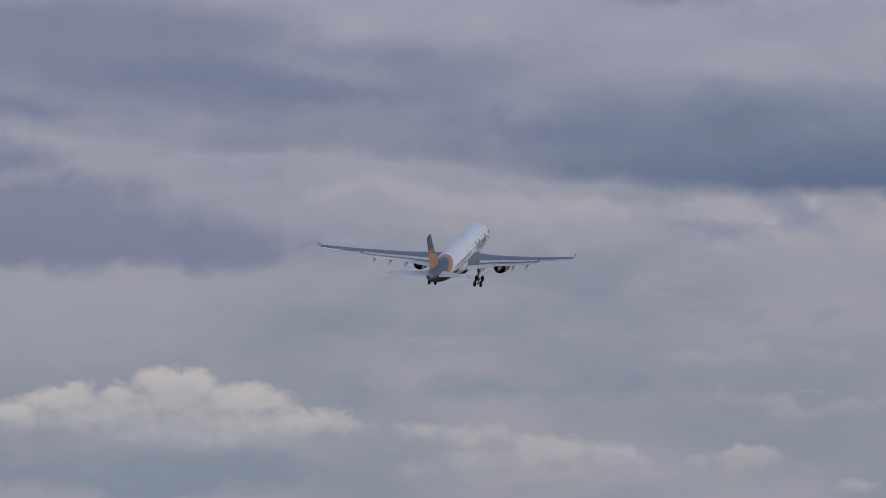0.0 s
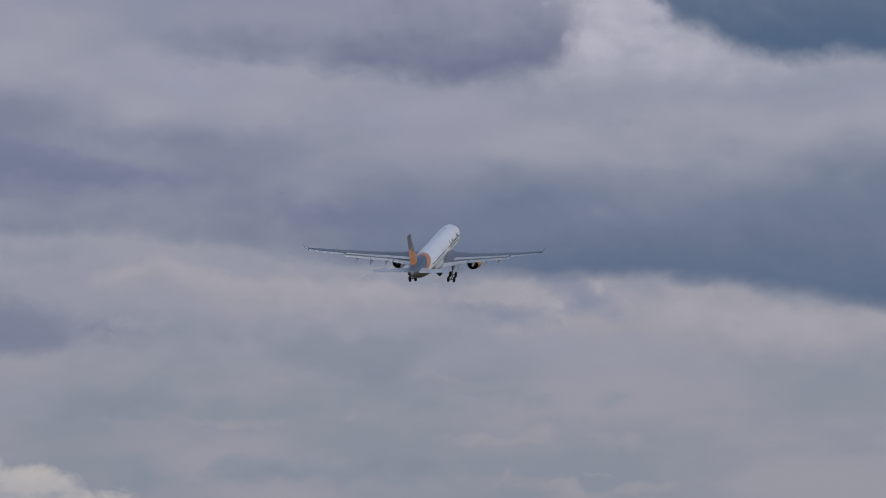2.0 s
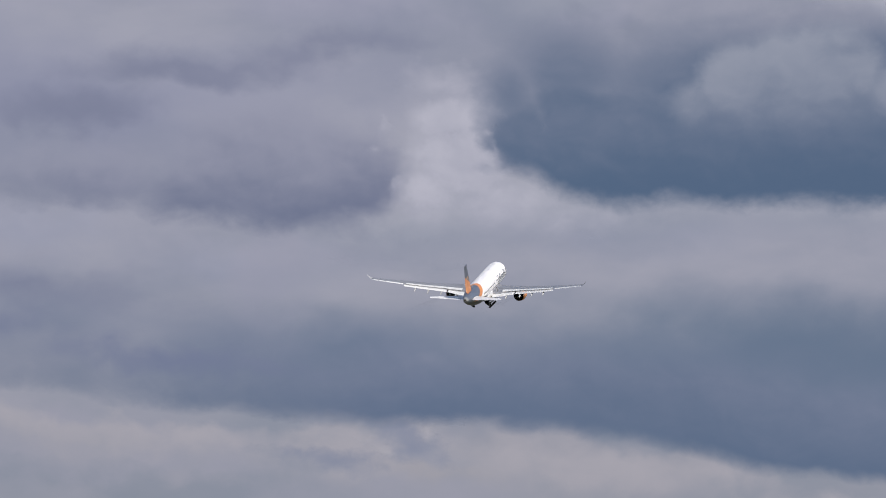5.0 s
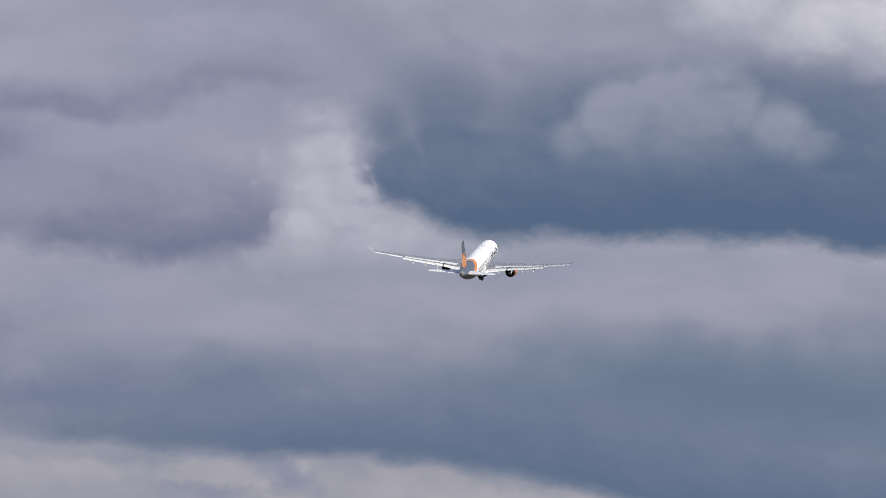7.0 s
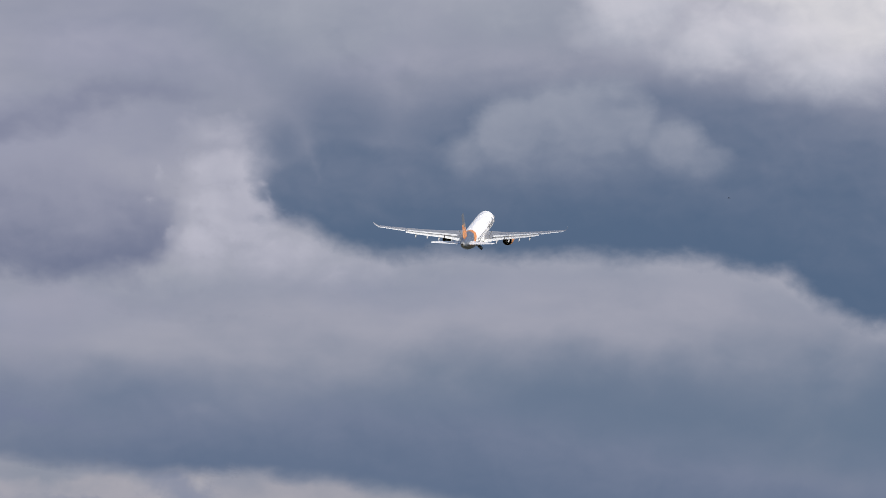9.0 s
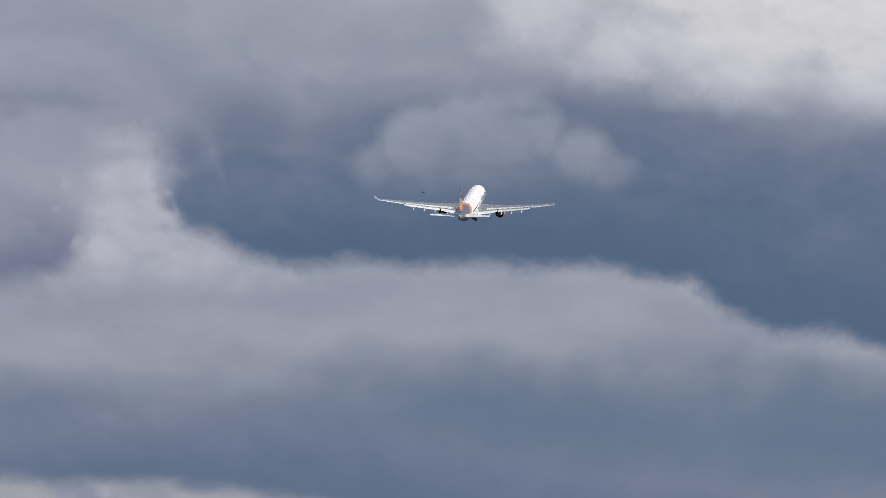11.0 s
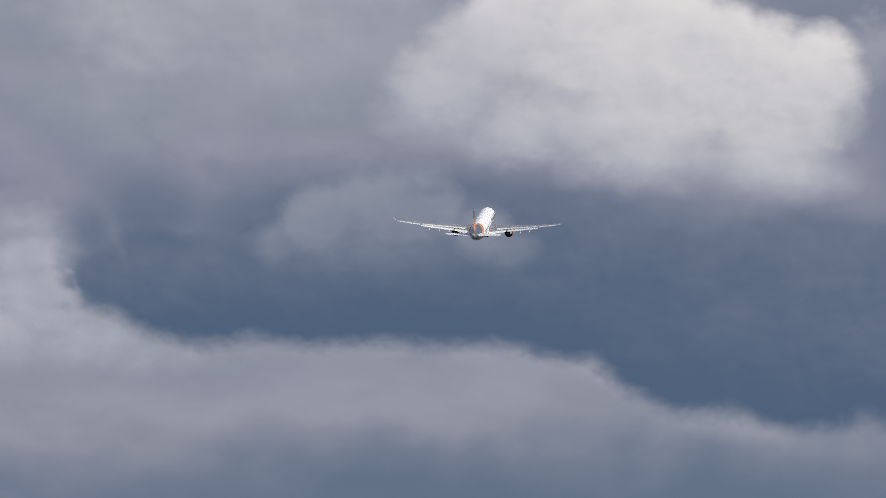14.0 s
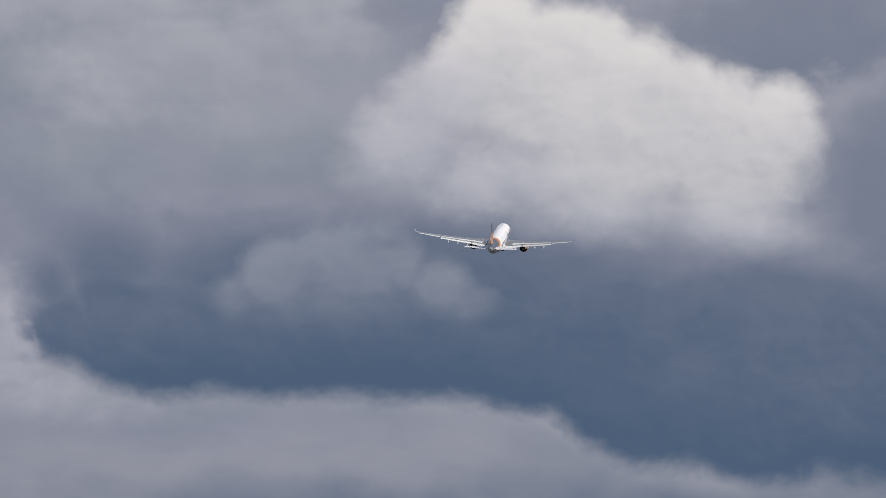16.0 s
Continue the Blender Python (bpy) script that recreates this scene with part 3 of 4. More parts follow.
cloud("dim grey flank of the cumulus",
      [(5.52, 6.13, 0.49, 0.45), (5.33, 5.86, 0.56, 0.43), (5.21, 5.67, 0.56, 0.29), (5.93, 5.6, 0.9, 0.38), (6.62, 5.38, 0.98, 0.3), (7.52, 5.31, 0.75, 0.32)],
      (218, 214, 222), (171, 175, 189), soft=(0.3, 0.35), alpha=0.8, warp=0.06, scale=1.8, ragged=0.06, mottle=0.3, relief=0.3, parent=cumulus, name="flank")
cloud("torn white wisp",
      [(7.5, 6.46, 0.05, 0.11, 15), (8.15, 6.25, 0.13, 0.23, 30, -0.1), (8.09, 5.8, 0.11, 0.23), (8.2, 5.4, 0.15, 0.04, 8)],
      (203, 200, 209), (161, 164, 178), soft=(0.14, 0.2), alpha=0.35, warp=0.06, scale=4.0, ragged=0.06, mottle=0.4, relief=0.4, parent=cumulus, name="wisp")


def shading_cloud(centre, size, label):
    """A closed cumulus added out of view between the sun and the first stretch of the flight; it keeps the airliner in
    shade there.
    """
    bm = bmesh.new()
    bmesh.ops.create_icosphere(bm, subdivisions=5, radius=1.0)
    for v in bm.verts:
        p = v.co.copy()
        b = 1 + 0.16 * noise.fractal(p * 2.2, 1.0, 2.0, 5) + 0.05 * noise.noise(p * 9)
        v.co = Vector((p.x * size[0], p.y * size[1], p.z * size[2] * (1.0 if p.z > 0 else 0.45))) * b
    g = Graph("thick_cloud")
    p = g.node("TexCoord").outputs["Object"]
    n = g.noise(p, 0.01, 6.0)
    g.principled(g.mix(n, (0.75, 0.76, 0.78, 1), (0.86, 0.86, 0.86, 1)), 1.0, 0.0, n, 0.5, 8.0)
    ob = part("cloud", bm, g.mat, None)
    ob.location = centre
    return tagged(ob, label, "cloud", "clouds in the sky")


# added sun blocker, never in view
shading_cloud(Vector((40, 1935, 105)) + TO_SUN * 1500.0, (420, 330, 170), "added unseen cumulus that blocks the sun from the airliner at first")


# ---- airliner ----
# Local axes: x to the right wing, y to the nose, z up; the origin lies on the cabin axis at the wing.
airliner = tagged(new("airliner"), "white twin-engined airliner with orange and slate tail climbing away", "airplane")

FUSELAGE = (  # y, centre height, half width, half height
    (27.0, -0.75, 0.06, 0.06), (26.7, -0.72, 0.55, 0.5), (26.0, -0.52, 1.1, 1.1), (24.8, -0.28, 1.68, 1.75),
    (23.2, -0.1, 2.2, 2.3), (21.3, 0.0, 2.58, 2.66), (19.0, 0.0, 2.77, 2.8), (16.5, 0.0, 2.82, 2.82),
    (8.0, 0.0, 2.82, 2.82), (0.0, 0.0, 2.82, 2.82), (-8.0, 0.0, 2.82, 2.82), (-11.5, 0.03, 2.81, 2.79),
    (-14.5, 0.08, 2.70, 2.73), (-17.5, 0.25, 2.48, 2.55), (-20.5, 0.48, 2.15, 2.28), (-23.5, 0.77, 1.70, 1.87),
    (-26.5, 1.06, 1.18, 1.36), (-28.8, 1.29, 0.78, 0.89), (-30.2, 1.46, 0.50, 0.52), (-30.5, 1.48, 0.42, 0.42))


def skin(stations, steps=3, n=48):
    """Rings between stations, eased so that the outline is smooth."""
    rings = []
    for k in range(len(stations) - 1):
        p0, p1, p2, p3 = (stations[max(0, k - 1)], stations[k], stations[k + 1], stations[min(len(stations) - 1, k + 2)])
        for s in range(steps):
            u = s / steps
            v = []
            for a, b, c, d in zip(p0, p1, p2, p3):
                lin = b + (c - b) * u
                cr = 0.5 * (2 * b + (c - a) * u + (2 * a - 5 * b + 4 * c - d) * u ** 2 + (3 * b - a - 3 * c + d) * u ** 3)
                v.append(lin * 0.5 + cr * 0.5)
            rings.append(ring_y(v[0], 0, v[1], max(0.03, v[2]), max(0.03, v[3]), n))
    e = stations[-1]
    rings.append(ring_y(e[0], 0, e[1], e[2], e[3], n))
    return rings


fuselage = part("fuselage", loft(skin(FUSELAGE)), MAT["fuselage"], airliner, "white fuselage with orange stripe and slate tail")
part("exhaust_outlet", tube((0, -30.48, 1.48), (0, -30.7, 1.5), 0.3, 0.27), MAT["burnt"], fuselage, "sooty auxiliary exhaust at the tail end")

BELLY = ((10.5, -2.2, 0.3, 0.3), (9.0, -2.15, 1.7, 0.85), (6.5, -2.0, 2.7, 1.35), (2.0, -1.95, 3.1, 1.6), (-3.0, -1.95, 3.1, 1.6),
         (-6.5, -1.95, 2.7, 1.4), (-9.5, -2.0, 1.8, 0.95), (-11.5, -2.1, 0.5, 0.5))
part("belly_fairing", loft(skin(BELLY, 3, 40)), MAT["flap"], airliner, "pale grey belly fairing between the wings")

# cockpit and cabin windows, doors
for sx in (-1, 1):
    for k, (y, z) in enumerate(((24.2, 0.35), (23.2, 0.55), (22.3, 0.7))):
        bm = box_bm((0.1, 0.8, 0.55), (0, 0, 0), 0.04)
        w = part("cockpit_window", bm, MAT["glass"], fuselage, "dark cockpit window")
        w.matrix_basis = pose(sx * (1.72 + 0.3 * k), y, z, 0, sx * -20, sx * (28 - 6 * k))

pane = loft([[(dx, 0.13 * math.cos(2 * math.pi * i / 12), 0.19 * math.sin(2 * math.pi * i / 12)) for i in range(12)] for dx in (-0.02, 0.02)])
first = part("cabin_window", pane, MAT["glass"], fuselage, "small dark oval cabin window")
first.matrix_basis = pose(2.79, 19.0, 0.45)
for sx in (-1, 1):
    for k in range(52):
        y = 19.0 - 0.66 * k
        if (sx == 1 and k == 0) or k in (6, 7, 23, 24, 25):
            continue
        w = first.copy()
        scene.collection.objects.link(w)
        w.parent = fuselage
        shrink = max(0.0, (-11.5 - y)) * 0.03
        w.matrix_basis = pose(sx * (2.79 - shrink), y, 0.45)


def door_outline(y, sx, tall, wide, z):
    """A thin proud frame round a cabin door."""
    bm = bmesh.new()
    for a, b in (((-wide, -tall), (-wide, tall)), ((wide, -tall), (wide, tall)), ((-wide, tall), (wide, tall)), ((-wide, -tall), (wide, -tall))):
        def on(yy, zz):
            return (sx * math.sqrt(max(0.05, 2.825 ** 2 - zz ** 2)), yy, zz)
        for s in range(6):
            u, v = s / 6, (s + 1) / 6
            tube(on(y + a[0] + (b[0] - a[0]) * u, z + a[1] + (b[1] - a[1]) * u), on(y + a[0] + (b[0] - a[0]) * v, z + a[1] + (b[1] - a[1]) * v), 0.018, n=5, bm=bm)
    part("cabin_door", bm, MAT["pale"], fuselage, "outlined passenger door")


for sx in (-1, 1):
    for y in (20.2, 10.8, -1.0):
        door_outline(y, sx, 0.95, 0.53, 0.25)


def airline_name(sx):
    """The name on the cabin side as plain upright bars of its size."""
    y = 17.6
    rng = random.Random(5)
    for k, (wide, tall) in enumerate(((0.75, 1.7), (0.8, 1.9), (0.85, 1.15), (1.15, 1.15), (0.8, 1.15), (0.7, 1.15), (0, 0), (1.0, 1.7), (0.85, 1.15), (0.85, 1.15), (0.9, 1.9))):
        if not wide:
            y -= 0.8
            continue
        bm = bmesh.new()
        rows = []
        for s in range(7):
            z = -0.35 + tall * s / 6
            x = sx * (math.sqrt(2.82 ** 2 - min(2.7, z) ** 2) + 0.02)
            rows.append([bm.verts.new((x, y, z)), bm.verts.new((x, y - wide * 0.62, z))])
        for a, b in zip(rows, rows[1:]):
            bm.faces.new((a[0], a[1], b[1], b[0]))
        for z in (-0.2, -0.35 + tall * 0.75):
            tube((sx * (math.sqrt(2.82 ** 2 - z * z) + 0.02), y - wide * 0.5, z), (sx * (math.sqrt(2.82 ** 2 - z * z) + 0.02), y - wide * 0.85, z), 0.12, n=6, bm=bm)
        part("letter_bar", bm, MAT["ink"], fuselage, "dark plain bar of the airline lettering")
        y -= wide * 1.12


for sx in (-1, 1):
    airline_name(sx)

# ---- wings ----
ROOT_X, TIP_X = 2.3, 29.0


def wing_at(x):
    """Leading edge, chord, height and thickness of the wing at a distance from the axis."""
    s = (x - ROOT_X) / (TIP_X - ROOT_X)
    le = 7.8 - 17.4 * s
    kink_te, root_te, tip_te = -4.3, -4.6, -12.2
    k = (9.4 - ROOT_X) / (TIP_X - ROOT_X)
    te = root_te + (kink_te - root_te) * s / k if s < k else kink_te + (tip_te - kink_te) * (s - k) / (1 - k)
    z = -1.5 + 4.45 * max(0.0, s) ** 1.3
    return le, le - te, z, 0.135 - 0.04 * s


FLAPS = ((3.1, 9.2), (9.5, 20.6))


def build_wing(sx):
    wing = part("wing", loft([foil((sx * x, wing_at(x)[0], wing_at(x)[2]), wing_at(x)[1] * 0.86, wing_at(x)[3] * 1.12)
                              for x in np.linspace(1.6, TIP_X, 26)]), MAT["wing"], airliner, "swept grey wing with pale flaps")
    # flaps: lowered behind the fixed wing, with a strip for the shaded gap
    for x0, x1 in FLAPS:
        rings = []
        for x in np.linspace(x0, x1, 8):
            le, chord, z, th = wing_at(x)
            rings.append(foil((sx * x, le - chord * 0.885, z - 0.10 - 0.016 * chord), chord * 0.195, 0.13, 14))
        part("flap", loft(rings), MAT["flap"], wing, "lowered pale trailing edge flap")
        # strip between fixed wing and flap; its grey stands in for slot shade
        rows = []
        for x in np.linspace(x0, x1, 6):
            le, chord, z, th = wing_at(x)
            te = le - chord * 0.86
            rows.append([(sx * x, te + 0.05, z - 0.02), (sx * x, te - 0.06, z - 0.03), (sx * x, te - 0.20, z - 0.12 - 0.004 * chord), (sx * x, te + 0.05, z - 0.16)])
        part("slot_shade_strip", loft(rows), MAT["slot"], wing, "strip coloured as the shaded slot ahead of the flap")
    rings = []
    for x in np.linspace(20.9, 28.7, 6):
        le, chord, z, th = wing_at(x)
        rings.append(foil((sx * x, le - chord * 0.77, z + 0.022 * chord), chord * 0.25, 0.10, 5))
    part("aileron", loft(rings), MAT["flap"], wing, "pale outer aileron")
    # slats
    for x0, x1 in ((3.2, 8.4), (10.4, 19.0), (19.2, 28.2)):
        rings = []
        for x in np.linspace(x0, x1, 6):
            le, chord, z, th = wing_at(x)
            rings.append(foil((sx * x, le + chord * 0.035 + 0.12, z - 0.03 * chord - 0.06), chord * 0.13, 0.22, -18))
        part("slat", loft(rings), MAT["metal"], wing, "bare metal leading edge slat")
    # spoilers as thin plates on the upper side
    for k in range(6):
        x0, x1 = 5.6 + k * 2.45, 5.6 + (k + 1) * 2.45 - 0.05
        bm = bmesh.new()
        rows = []
        for x in (x0, x1):
            le, chord, z, th = wing_at(x)
            rows.append([(sx * x, le - chord * f, z + chord * h) for f, h in ((0.70, 0.046), (0.865, 0.02), (0.865, 0.012), (0.70, 0.034))])
        part("spoiler", loft(rows, bm=bm), MAT["flap"], wing, "pale spoiler panel")
    # flap track fairings
    for x, long in ((7.0, 3.8), (10.9, 3.8), (14.3, 3.5), (17.7, 3.2)):
        le, chord, z, th = wing_at(x)
        te = le - chord
        rings = []
        for s in np.linspace(0, 1, 9):
            r = 0.34 * math.sin(math.pi * min(1, 0.06 + 0.9 * s)) ** 0.6 + 0.02
            y = te + long * 0.58 - long * s
            rings.append(ring_y(y, sx * x, z - 0.42 - chord * 0.01 - 0.85 * s ** 1.6, r * 0.75, r, 14))
        part("flap_track_fairing", loft(rings), MAT["pale"], wing, "pale grey canoe-shaped fairing under the wing")
    # winglet
    le, chord, z, th = wing_at(TIP_X)
    tips = ((29.0, le, 2.1, z), (29.35, le - 0.5, 1.9, z + 0.25), (29.75, le - 1.4, 1.45, z + 0.75), (30.1, le - 2.5, 0.95, z + 1.45))
    part("winglet", loft([foil((sx * x, y, zz), c, 0.09, 0, span_axis="z", camber=0.0) for x, y, c, zz in tips]), MAT["winglet"], wing, "upturned grey winglet")
    return wing


wings = {sx: build_wing(sx) for sx in (-1, 1)}


# ---- engines ----
def build_engine(sx):
    ex, ez = sx * 9.37, -3.0
    outer = ((7.9, 1.22), (8.05, 1.30), (7.7, 1.42), (6.6, 1.56), (5.2, 1.63), (4.0, 1.61), (2.6, 1.50), (1.8, 1.36))
    inner = ((1.8, 1.31), (3.0, 1.30), (5.0, 1.28), (7.2, 1.16), (7.9, 1.22))
    rings = [ring_y(y, ex, ez - 0.05 * max(0.0, y - 2.0), r, r, 40) for y, r in outer + inner]
    engine = part("engine", loft(rings, caps=False), MAT["nacelle"], airliner, "engine nacelle with orange outboard cowl")
    part("fan", loft([ring_y(y, ex, ez - 0.24, r, r, 40) for y, r in ((6.85, 1.2), (6.75, 1.2))]), MAT["dark"], engine, "dark fan disc")
    part("core_nozzle", loft([ring_y(y, ex, ez, r, r, 32) for y, r in ((4.2, 1.02), (2.4, 0.92), (1.2, 0.72), (0.9, 0.64), (0.92, 0.58), (2.0, 0.56))], caps=False), MAT["burnt"], engine, "burnt metal core nozzle")
    part("exhaust_cone", loft([ring_y(y, ex, ez, r, r, 24) for y, r in ((2.0, 0.5), (1.2, 0.42), (0.5, 0.24), (0.1, 0.05))]), MAT["metal"], engine, "metal exhaust cone")
    part("bypass_duct", loft([ring_y(y, ex, ez, r, r, 32) for y, r in ((4.3, 1.29), (4.25, 1.29), (4.2, 0.9))]), MAT["dark"], engine, "dark bypass duct")
    rows = []
    for y, zt, zb, w in ((7.0, -1.62, -1.85, 0.10), (5.5, -1.35, -1.75, 0.24), (2.8, -0.75, -1.5, 0.28), (0.8, -0.6, -2.0, 0.24), (-1.2, -0.85, -1.5, 0.12), (-2.4, -0.95, -1.15, 0.05)):
        rows.append([(ex - w, y, zb), (ex + w, y, zb), (ex + w, y, zt), (ex - w, y, zt)])
    part("pylon", loft(rows), MAT["pale"], engine, "pale grey engine pylon")
    return engine


engines = {sx: build_engine(sx) for sx in (-1, 1)}


def haze_material():
    """Thin sooty exhaust: densest in the core behind the nozzle, gone after some fifty metres."""
    g = Graph("exhaust_haze")
    across, along, _ = g.node("SeparateXYZ", {0: g.node("UVMap", uv_map="trail").outputs[0]}).outputs
    puff = g.noise(g.vec("MULTIPLY", g.node("TexCoord").outputs["Object"], (1.0, 0.25, 1.0)), 0.3, 4.0)
    core = g.ramp(g.math("ABSOLUTE", across), 0.0, 1.0, 1.0, 0.0)
    fade = g.math("MULTIPLY", g.ramp(along, 0.0, 0.15), g.ramp(along, 0.15, 1.0, 1.0, 0.0))
    cover = g.math("MULTIPLY", g.math("MULTIPLY", g.math("MULTIPLY", core, fade), g.ramp(puff, 0.3, 0.65, 0.4, 1.0)), 0.11)
    d = g.node("BsdfDiffuse", {"Color": (0.05, 0.048, 0.045, 1)})
    m = g.node("MixShader", {0: cover, 1: g.node("BsdfTransparent").outputs[0], 2: d.outputs[0]})
    g.tree.links.new(m.outputs[0], g.out.inputs["Surface"])
    return g.mat


MAT["haze"] = haze_material()


def exhaust_trail(sx):
    """An arched sheet of haze that drifts back from the nozzle along the way the airliner came."""
    rows, cols = 16, 11
    verts, uv = [], []
    for j in range(rows):
        back = j / (rows - 1)
        for i in range(cols):
            u = 2 * i / (cols - 1) - 1
            half = 1.0 + 3.0 * back ** 0.8
            verts.append((sx * 9.37 - 2.8 * back + u * half, 0.5 - 58.0 * back, -3.0 + 4.4 * back + 0.4 * half * (1 - u * u)))
            uv.append((u, back))
    faces = [(j * cols + i, j * cols + i + 1, (j + 1) * cols + i + 1, (j + 1) * cols + i) for j in range(rows - 1) for i in range(cols - 1)]
    me = bpy.data.meshes.new("exhaust_haze")
    me.from_pydata(verts, [], faces)
    layer = me.uv_layers.new(name="trail")
    for loop in me.loops:
        layer.data[loop.index].uv = uv[loop.vertex_index]
    me.materials.append(MAT["haze"])
    ob = new("exhaust_haze", me)
    ob.parent = engines[sx]
    ob.visible_shadow = False
    return tagged(ob, "faint sooty exhaust trail")


for sx in (-1, 1):
    exhaust_trail(sx)

# ---- tail ----
for sx in (-1, 1):
    span = np.linspace(0.0, 1.0, 8)
    stab = lambda s: (-20.9 - 7.3 * s, 6.6 - 4.5 * s, 0.85 + 0.95 * s, 0.7 + 9.0 * s)
    rings = [foil((sx * stab(s)[3], stab(s)[0], stab(s)[2]), stab(s)[1] * 0.74, 0.115) for s in span]
    tailplane = part("tailplane", loft(rings), MAT["tailplane"], airliner, "pale grey horizontal tailplane")
    rings = [foil((sx * stab(s)[3], stab(s)[0] - stab(s)[1] * 0.72, stab(s)[2] + 0.01 * stab(s)[1]), stab(s)[1] * 0.28, 0.13, -3) for s in np.linspace(0.12, 0.98, 6)]
    part("elevator", loft(rings), MAT["tailplane"], tailplane, "pale grey elevator")

fin_line = lambda s: (-20.3 - 8.0 * s, 8.0 - 4.2 * s, 2.0 + 9.0 * s)
fin = part("fin", loft([foil((0, fin_line(s)[0], fin_line(s)[2]), fin_line(s)[1] * 0.72, 0.105, 0, span_axis="z", camber=0.0) for s in np.linspace(0, 1, 12)]),
           MAT["fin"], airliner, "tall swept fin, slate above orange")
part("rudder", loft([foil((0, fin_line(s)[0] - fin_line(s)[1] * 0.71, fin_line(s)[2]), fin_line(s)[1] * 0.29, 0.12, 0, span_axis="z", camber=0.0)
                     for s in np.linspace(0.13, 0.985, 8)]), MAT["fin"], fin, "rudder in slate and orange")
part("dorsal_fillet", loft([foil((0, y, z), c, 0.05, 0, span_axis="z", camber=0.0) for y, z, c in ((-15.5, 2.45, 8.0), (-18.4, 2.9, 6.0), (-20.5, 3.4, 3.0))]),
     MAT["slate"], fin, "slate fillet at the foot of the fin")
for k, y in enumerate((9.0, 15.5)):
    part("antenna", loft([foil((0, y - 0.35 * s, 2.78 + 0.5 * s), 0.6 - 0.3 * s, 0.1, 0, span_axis="z", camber=0.0) for s in (0, 1)]), MAT["pale"], fuselage, "small blade antenna")


# ---- landing gear ----
def wheel(parent, centre, r=0.7, wide=0.5):
    def disc(prof, n=28):
        return loft([[(centre[0] + x, centre[1] + rr * math.cos(2 * math.pi * i / n), centre[2] + rr * math.sin(2 * math.pi * i / n)) for i in range(n)] for x, rr in prof])
    h = wide / 2
    tyre = part("tyre", disc(((-h, r * 0.55), (-h, r * 0.82), (-h * 0.8, r * 0.95), (-h * 0.3, r), (h * 0.3, r), (h * 0.8, r * 0.95), (h, r * 0.82), (h, r * 0.55))), MAT["tyre"], parent, "black rubber tyre")
    part("rim", disc(((-h * 0.9, r * 0.5), (-h * 0.6, r * 0.54), (h * 0.6, r * 0.54), (h * 0.9, r * 0.5))), MAT["strut"], tyre, "grey wheel rim")


GEAR_AT = {sx: Vector((sx * 5.2, -2.0, -1.3)) for sx in (-1, 1)}


def build_main_gear(sx):
    """Four-wheel main gear; its origin is the retraction hinge."""
    bm = tube((0, 0, 0.1), (0, 0, -2.0), 0.24, 0.22)
    tube((0, 0, -1.9), (sx * 0.1, 0, -4.2), 0.15, 0.15, bm=bm)
    tube((0, 0, -1.0), (-sx * 1.9, 0.1, 0.0), 0.10, 0.10, bm=bm)
    tube((0, -0.1, -1.7), (0, -0.55, -2.6), 0.07, 0.07, bm=bm)
    tube((0, -0.55, -2.6), (0, -0.15, -3.9), 0.07, 0.07, bm=bm)
    gear = part("main_gear", bm, MAT["strut"], airliner, "dark main landing gear leg with four wheels")
    gear.location = GEAR_AT[sx]
    tilt = radians(24)
    rot = lambda y, z: (y * math.cos(tilt) - z * math.sin(tilt), -4.2 + y * math.sin(tilt) + z * math.cos(tilt))
    a, b = rot(1.15, 0), rot(-1.15, 0)
    bogie = tube((sx * 0.1, *a), (sx * 0.1, *b), 0.15, 0.15)
    for y in (1.0, -1.0):
        yy, zz = rot(y, 0)
        tube((sx * 0.1 - 0.75, yy, zz), (sx * 0.1 + 0.75, yy, zz), 0.09, 0.09, bm=bogie)
    part("bogie_beam", bogie, MAT["strut"], gear, "grey bogie beam with axles")
    for y in (1.0, -1.0):
        for dx in (-0.7, 0.7):
            yy, zz = rot(y, 0)
            wheel(gear, (sx * 0.1 + dx, yy, zz))
    part("leg_door", box_bm((0.06, 1.5, 2.3), (sx * 0.42, 0, -1.2), 0.02), MAT["strut"], gear, "dark grey door on the gear leg")
    return gear


def build_gear_door(sx):
    """Large belly door hinged beside the keel."""
    rows = []
    for s in np.linspace(0, 1, 6):
        x = 2.0 * s
        z = 0.30 * s ** 2
        rows.append([(sx * x, 2.1 - 0.3 * s, z), (sx * x, -2.1 + 0.3 * s, z), (sx * x, -2.1 + 0.3 * s, z + 0.07), (sx * x, 2.1 - 0.3 * s, z + 0.07)])
    door = part("gear_door", loft(rows), MAT["dark"], airliner, "dark open main gear bay door")
    door.location = (sx * 0.75, -2.2, -3.58)
    return door


main_gear = {sx: build_main_gear(sx) for sx in (-1, 1)}
gear_doors = {sx: build_gear_door(sx) for sx in (-1, 1)}

bm = tube((0, 0, 0), (0, 0.25, -2.6), 0.14, 0.11)
tube((0, 0.05, -1.2), (0, 1.3, 0.0), 0.06, 0.06, bm=bm)
nose_gear = part("nose_gear", bm, MAT["strut"], airliner, "nose landing gear with two wheels")
nose_gear.location = (0, 20.3, -1.9)
for dx in (-0.3, 0.3):
    wheel(nose_gear, (dx, 0.25, -2.6), 0.5, 0.34)

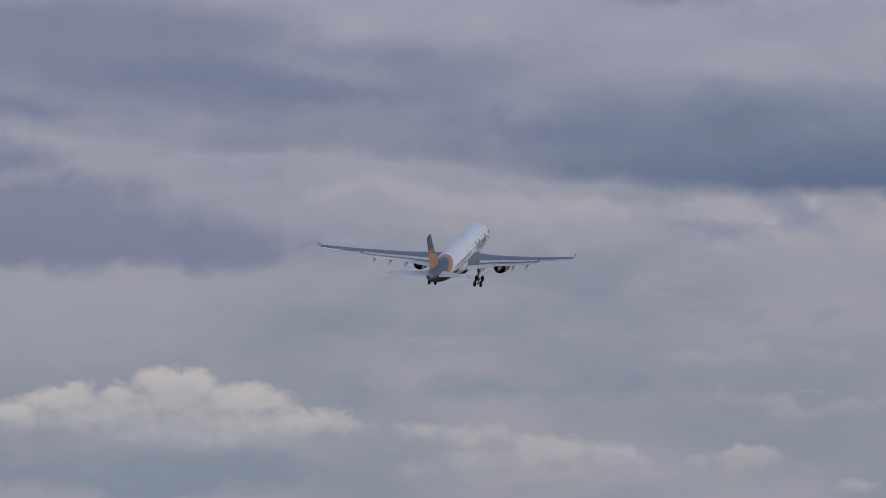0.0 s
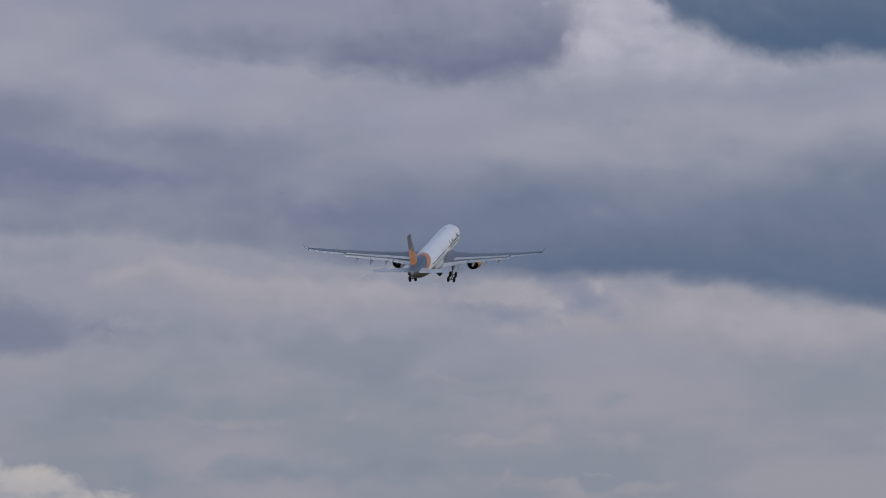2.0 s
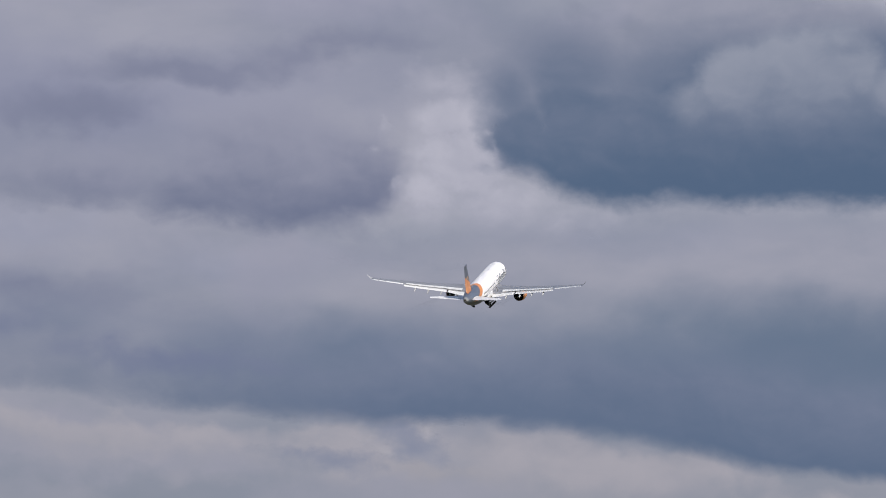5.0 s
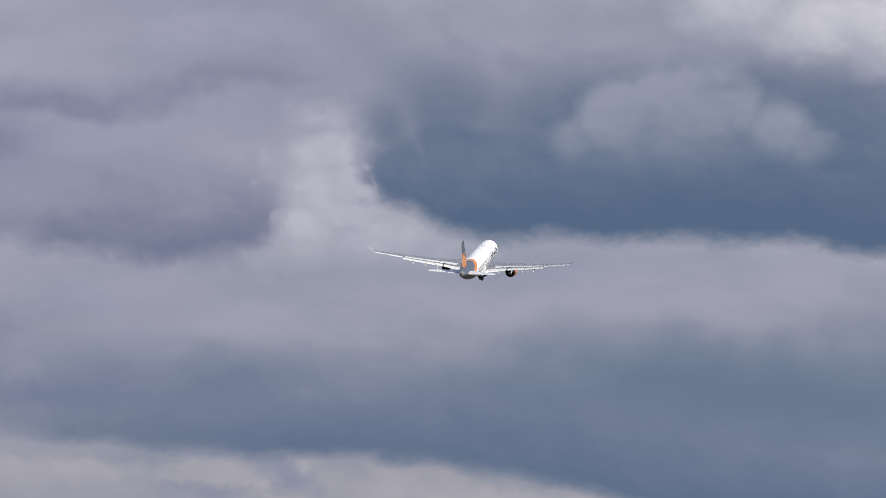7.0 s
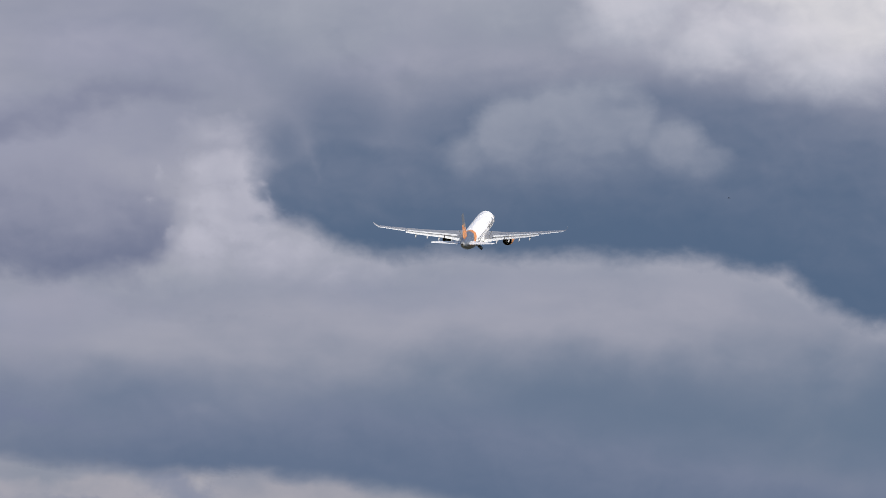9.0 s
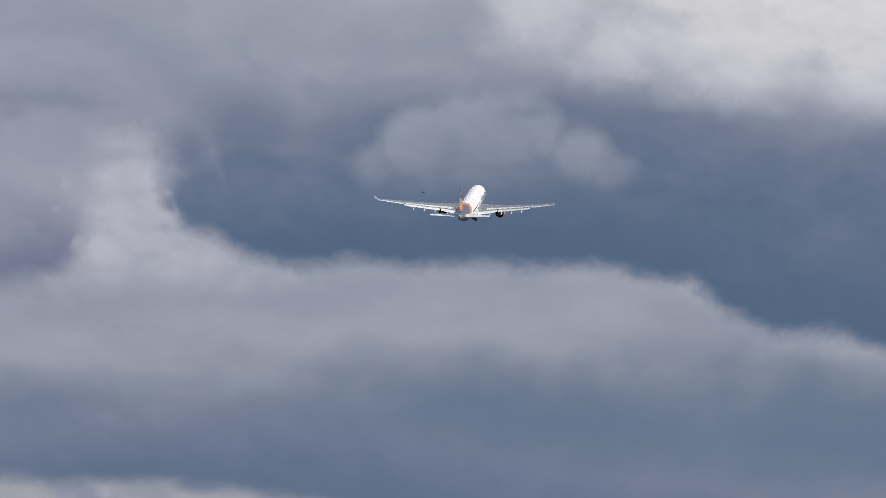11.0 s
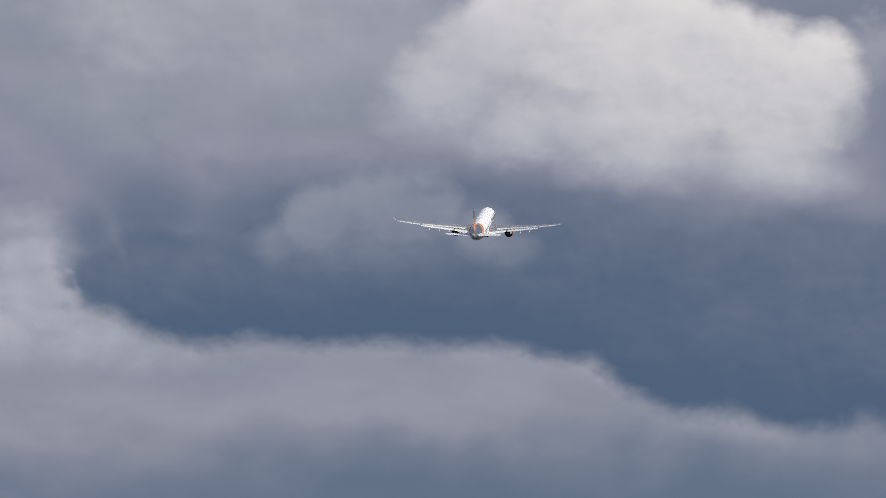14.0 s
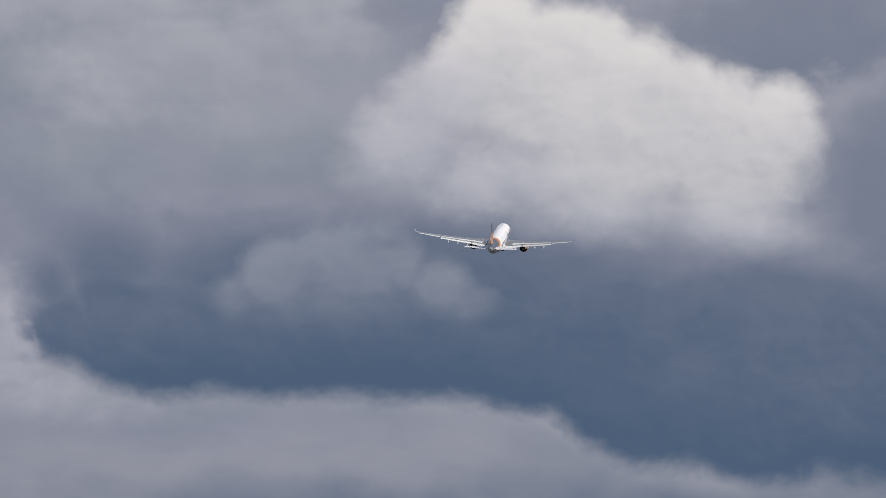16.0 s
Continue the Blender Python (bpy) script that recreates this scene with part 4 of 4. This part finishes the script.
# ---- bird ----
bird = tagged(new("bird"), "small dark bird crossing far off in the sky", "bird")
part("body", loft(skin(((0.28, 0, 0.02, 0.02), (0.2, 0, 0.06, 0.06), (0.0, 0, 0.09, 0.085), (-0.2, 0, 0.05, 0.045), (-0.42, 0, 0.05, 0.012)), 2, 14)), MAT["feather"], bird, "dark body")
bird_wings = {}
for sx in (-1, 1):
    bird_wings[sx] = part("wing", loft([foil((sx * x, y, 0.0), c, 0.07) for x, y, c in ((0.04, 0.12, 0.2), (0.3, 0.16, 0.19), (0.62, 0.02, 0.08))]), MAT["feather"], bird, "dark spread wing")

# ---- what moves ----
# seconds, place of the airliner, heading, pitch and bank in degrees
FLIGHT = (
    (0, 0.8, 1956.5, 80.6, 13.05, 14.65, 3.61),
    (0.5, 12.5, 1994.6, 87.0, 12.99, 14.70, 3.41),
    (1, 24.5, 2033.1, 94.0, 12.92, 14.77, 2.86),
    (1.5, 36.2, 2071.6, 100.7, 12.84, 14.88, 2.21),
    (2, 47.6, 2110.1, 107.5, 12.77, 15.00, 1.77),
    (2.5, 58.7, 2147.9, 114.3, 12.70, 15.07, 1.56),
    (3, 70.0, 2185.2, 121.2, 12.65, 15.08, 1.74),
    (3.5, 81.0, 2222.3, 128.3, 12.62, 15.01, 2.25),
    (3.7, 85.3, 2237.3, 131.2, 12.61, 14.96, 2.46),
    (5.8, 129.9, 2403.9, 160.8, 12.77, 13.63, 2.78),
    (6, 133.8, 2418.5, 163.4, 12.78, 13.63, 3.13),
    (6.5, 144.0, 2454.2, 170.0, 12.82, 13.68, 3.97),
    (7, 154.3, 2490.4, 176.6, 12.84, 13.81, 4.31),
    (7.5, 164.4, 2527.3, 182.5, 12.82, 14.00, 3.90),
    (8, 174.6, 2564.4, 188.8, 12.78, 14.22, 2.99),
    (8.5, 184.8, 2600.6, 194.9, 12.70, 14.43, 2.19),
    (9, 195.2, 2636.6, 201.5, 12.58, 14.62, 1.88),
    (9.2, 199.3, 2651.1, 204.1, 12.53, 14.69, 1.79),
    (11.3, 241.0, 2809.2, 228.5, 11.64, 14.97, 2.09),
    (11.5, 245.0, 2823.8, 231.0, 11.60, 14.99, 2.04),
    (12, 255.3, 2860.0, 237.4, 11.52, 15.04, 1.88),
    (12.5, 264.8, 2896.2, 243.4, 11.47, 15.07, 1.72),
    (13, 274.0, 2932.6, 249.8, 11.44, 15.06, 1.56),
    (13.5, 283.5, 2969.4, 256.6, 11.43, 15.02, 1.53),
    (14, 292.6, 3006.6, 263.6, 11.43, 14.97, 1.72),
    (14.5, 301.9, 3043.8, 270.3, 11.44, 14.92, 2.08),
    (15, 311.1, 3081.0, 277.1, 11.46, 14.85, 2.58),
    (15.5, 319.6, 3118.2, 283.5, 11.49, 14.76, 3.12),
    (16, 328.4, 3155.4, 290.9, 11.52, 14.66, 3.63),
)


def motions():
    def body(x, y, z, turn, pitch, bank):
        return Matrix.Translation((x, y, z)) @ Matrix.Rotation(radians(-turn), 4, "Z") @ Matrix.Rotation(radians(pitch), 4, "X") @ Matrix.Rotation(radians(bank), 4, "Y")

    walk(airliner, [(t, body(*row)) for t, *row in FLIGHT])
    swing = ((0, 0), (1.3, 0), (1.7, 2), (2.1, 7), (2.5, 11), (3.0, 19), (3.5, 30), (3.8, 34), (5.0, 45), (5.8, 49), (6.5, 52), (7.0, 59), (7.5, 67), (8.0, 77), (8.5, 84), (9.0, 87), (16, 87))
    opened = ((0, 0), (0.3, 8), (0.9, 35), (1.5, 50), (8.6, 55), (9.5, 50), (11.5, 44), (13.0, 36), (14.3, 0), (16, 0))
    for sx in (-1, 1):
        at = GEAR_AT[sx]
        walk(main_gear[sx], [(t, pose(at.x, at.y, at.z, 0, sx * a, 0)) for t, a in swing])
        d = gear_doors[sx].location.copy()
        walk(gear_doors[sx], [(t, pose(d.x, d.y, d.z, 0, sx * a, 0)) for t, a in opened])
    walk(nose_gear, [(t, pose(0, 20.3, -1.9, a, 0, 0)) for t, a in ((0, 0), (1.4, 0), (2.2, 25), (3.2, 60), (4.6, 84), (5.6, 88), (16, 88))])
    walk(bird, [(t, Matrix.Translation(EYE + heading(az, el) * 2100.0) @ pose(0, 0, 0, 0, 0, 95)) for t, az, el in BIRD])
    for sx in (-1, 1):
        walk(bird_wings[sx], [(0.25 * k, pose(0, 0, 0, 0, sx * (22 if k % 2 else -14), 0)) for k in range(65)])


BIRD = ((0, 11.0, 4.2), (7.0, 7.2, 4.48), (8.5, 6.26, 4.53), (9.0, 5.92, 4.55), (11.5, 4.10, 4.65), (12.0, 3.66, 4.645), (12.5, 3.21, 4.64), (13.5, 2.32, 4.63), (16, 0.1, 4.6))
motions()
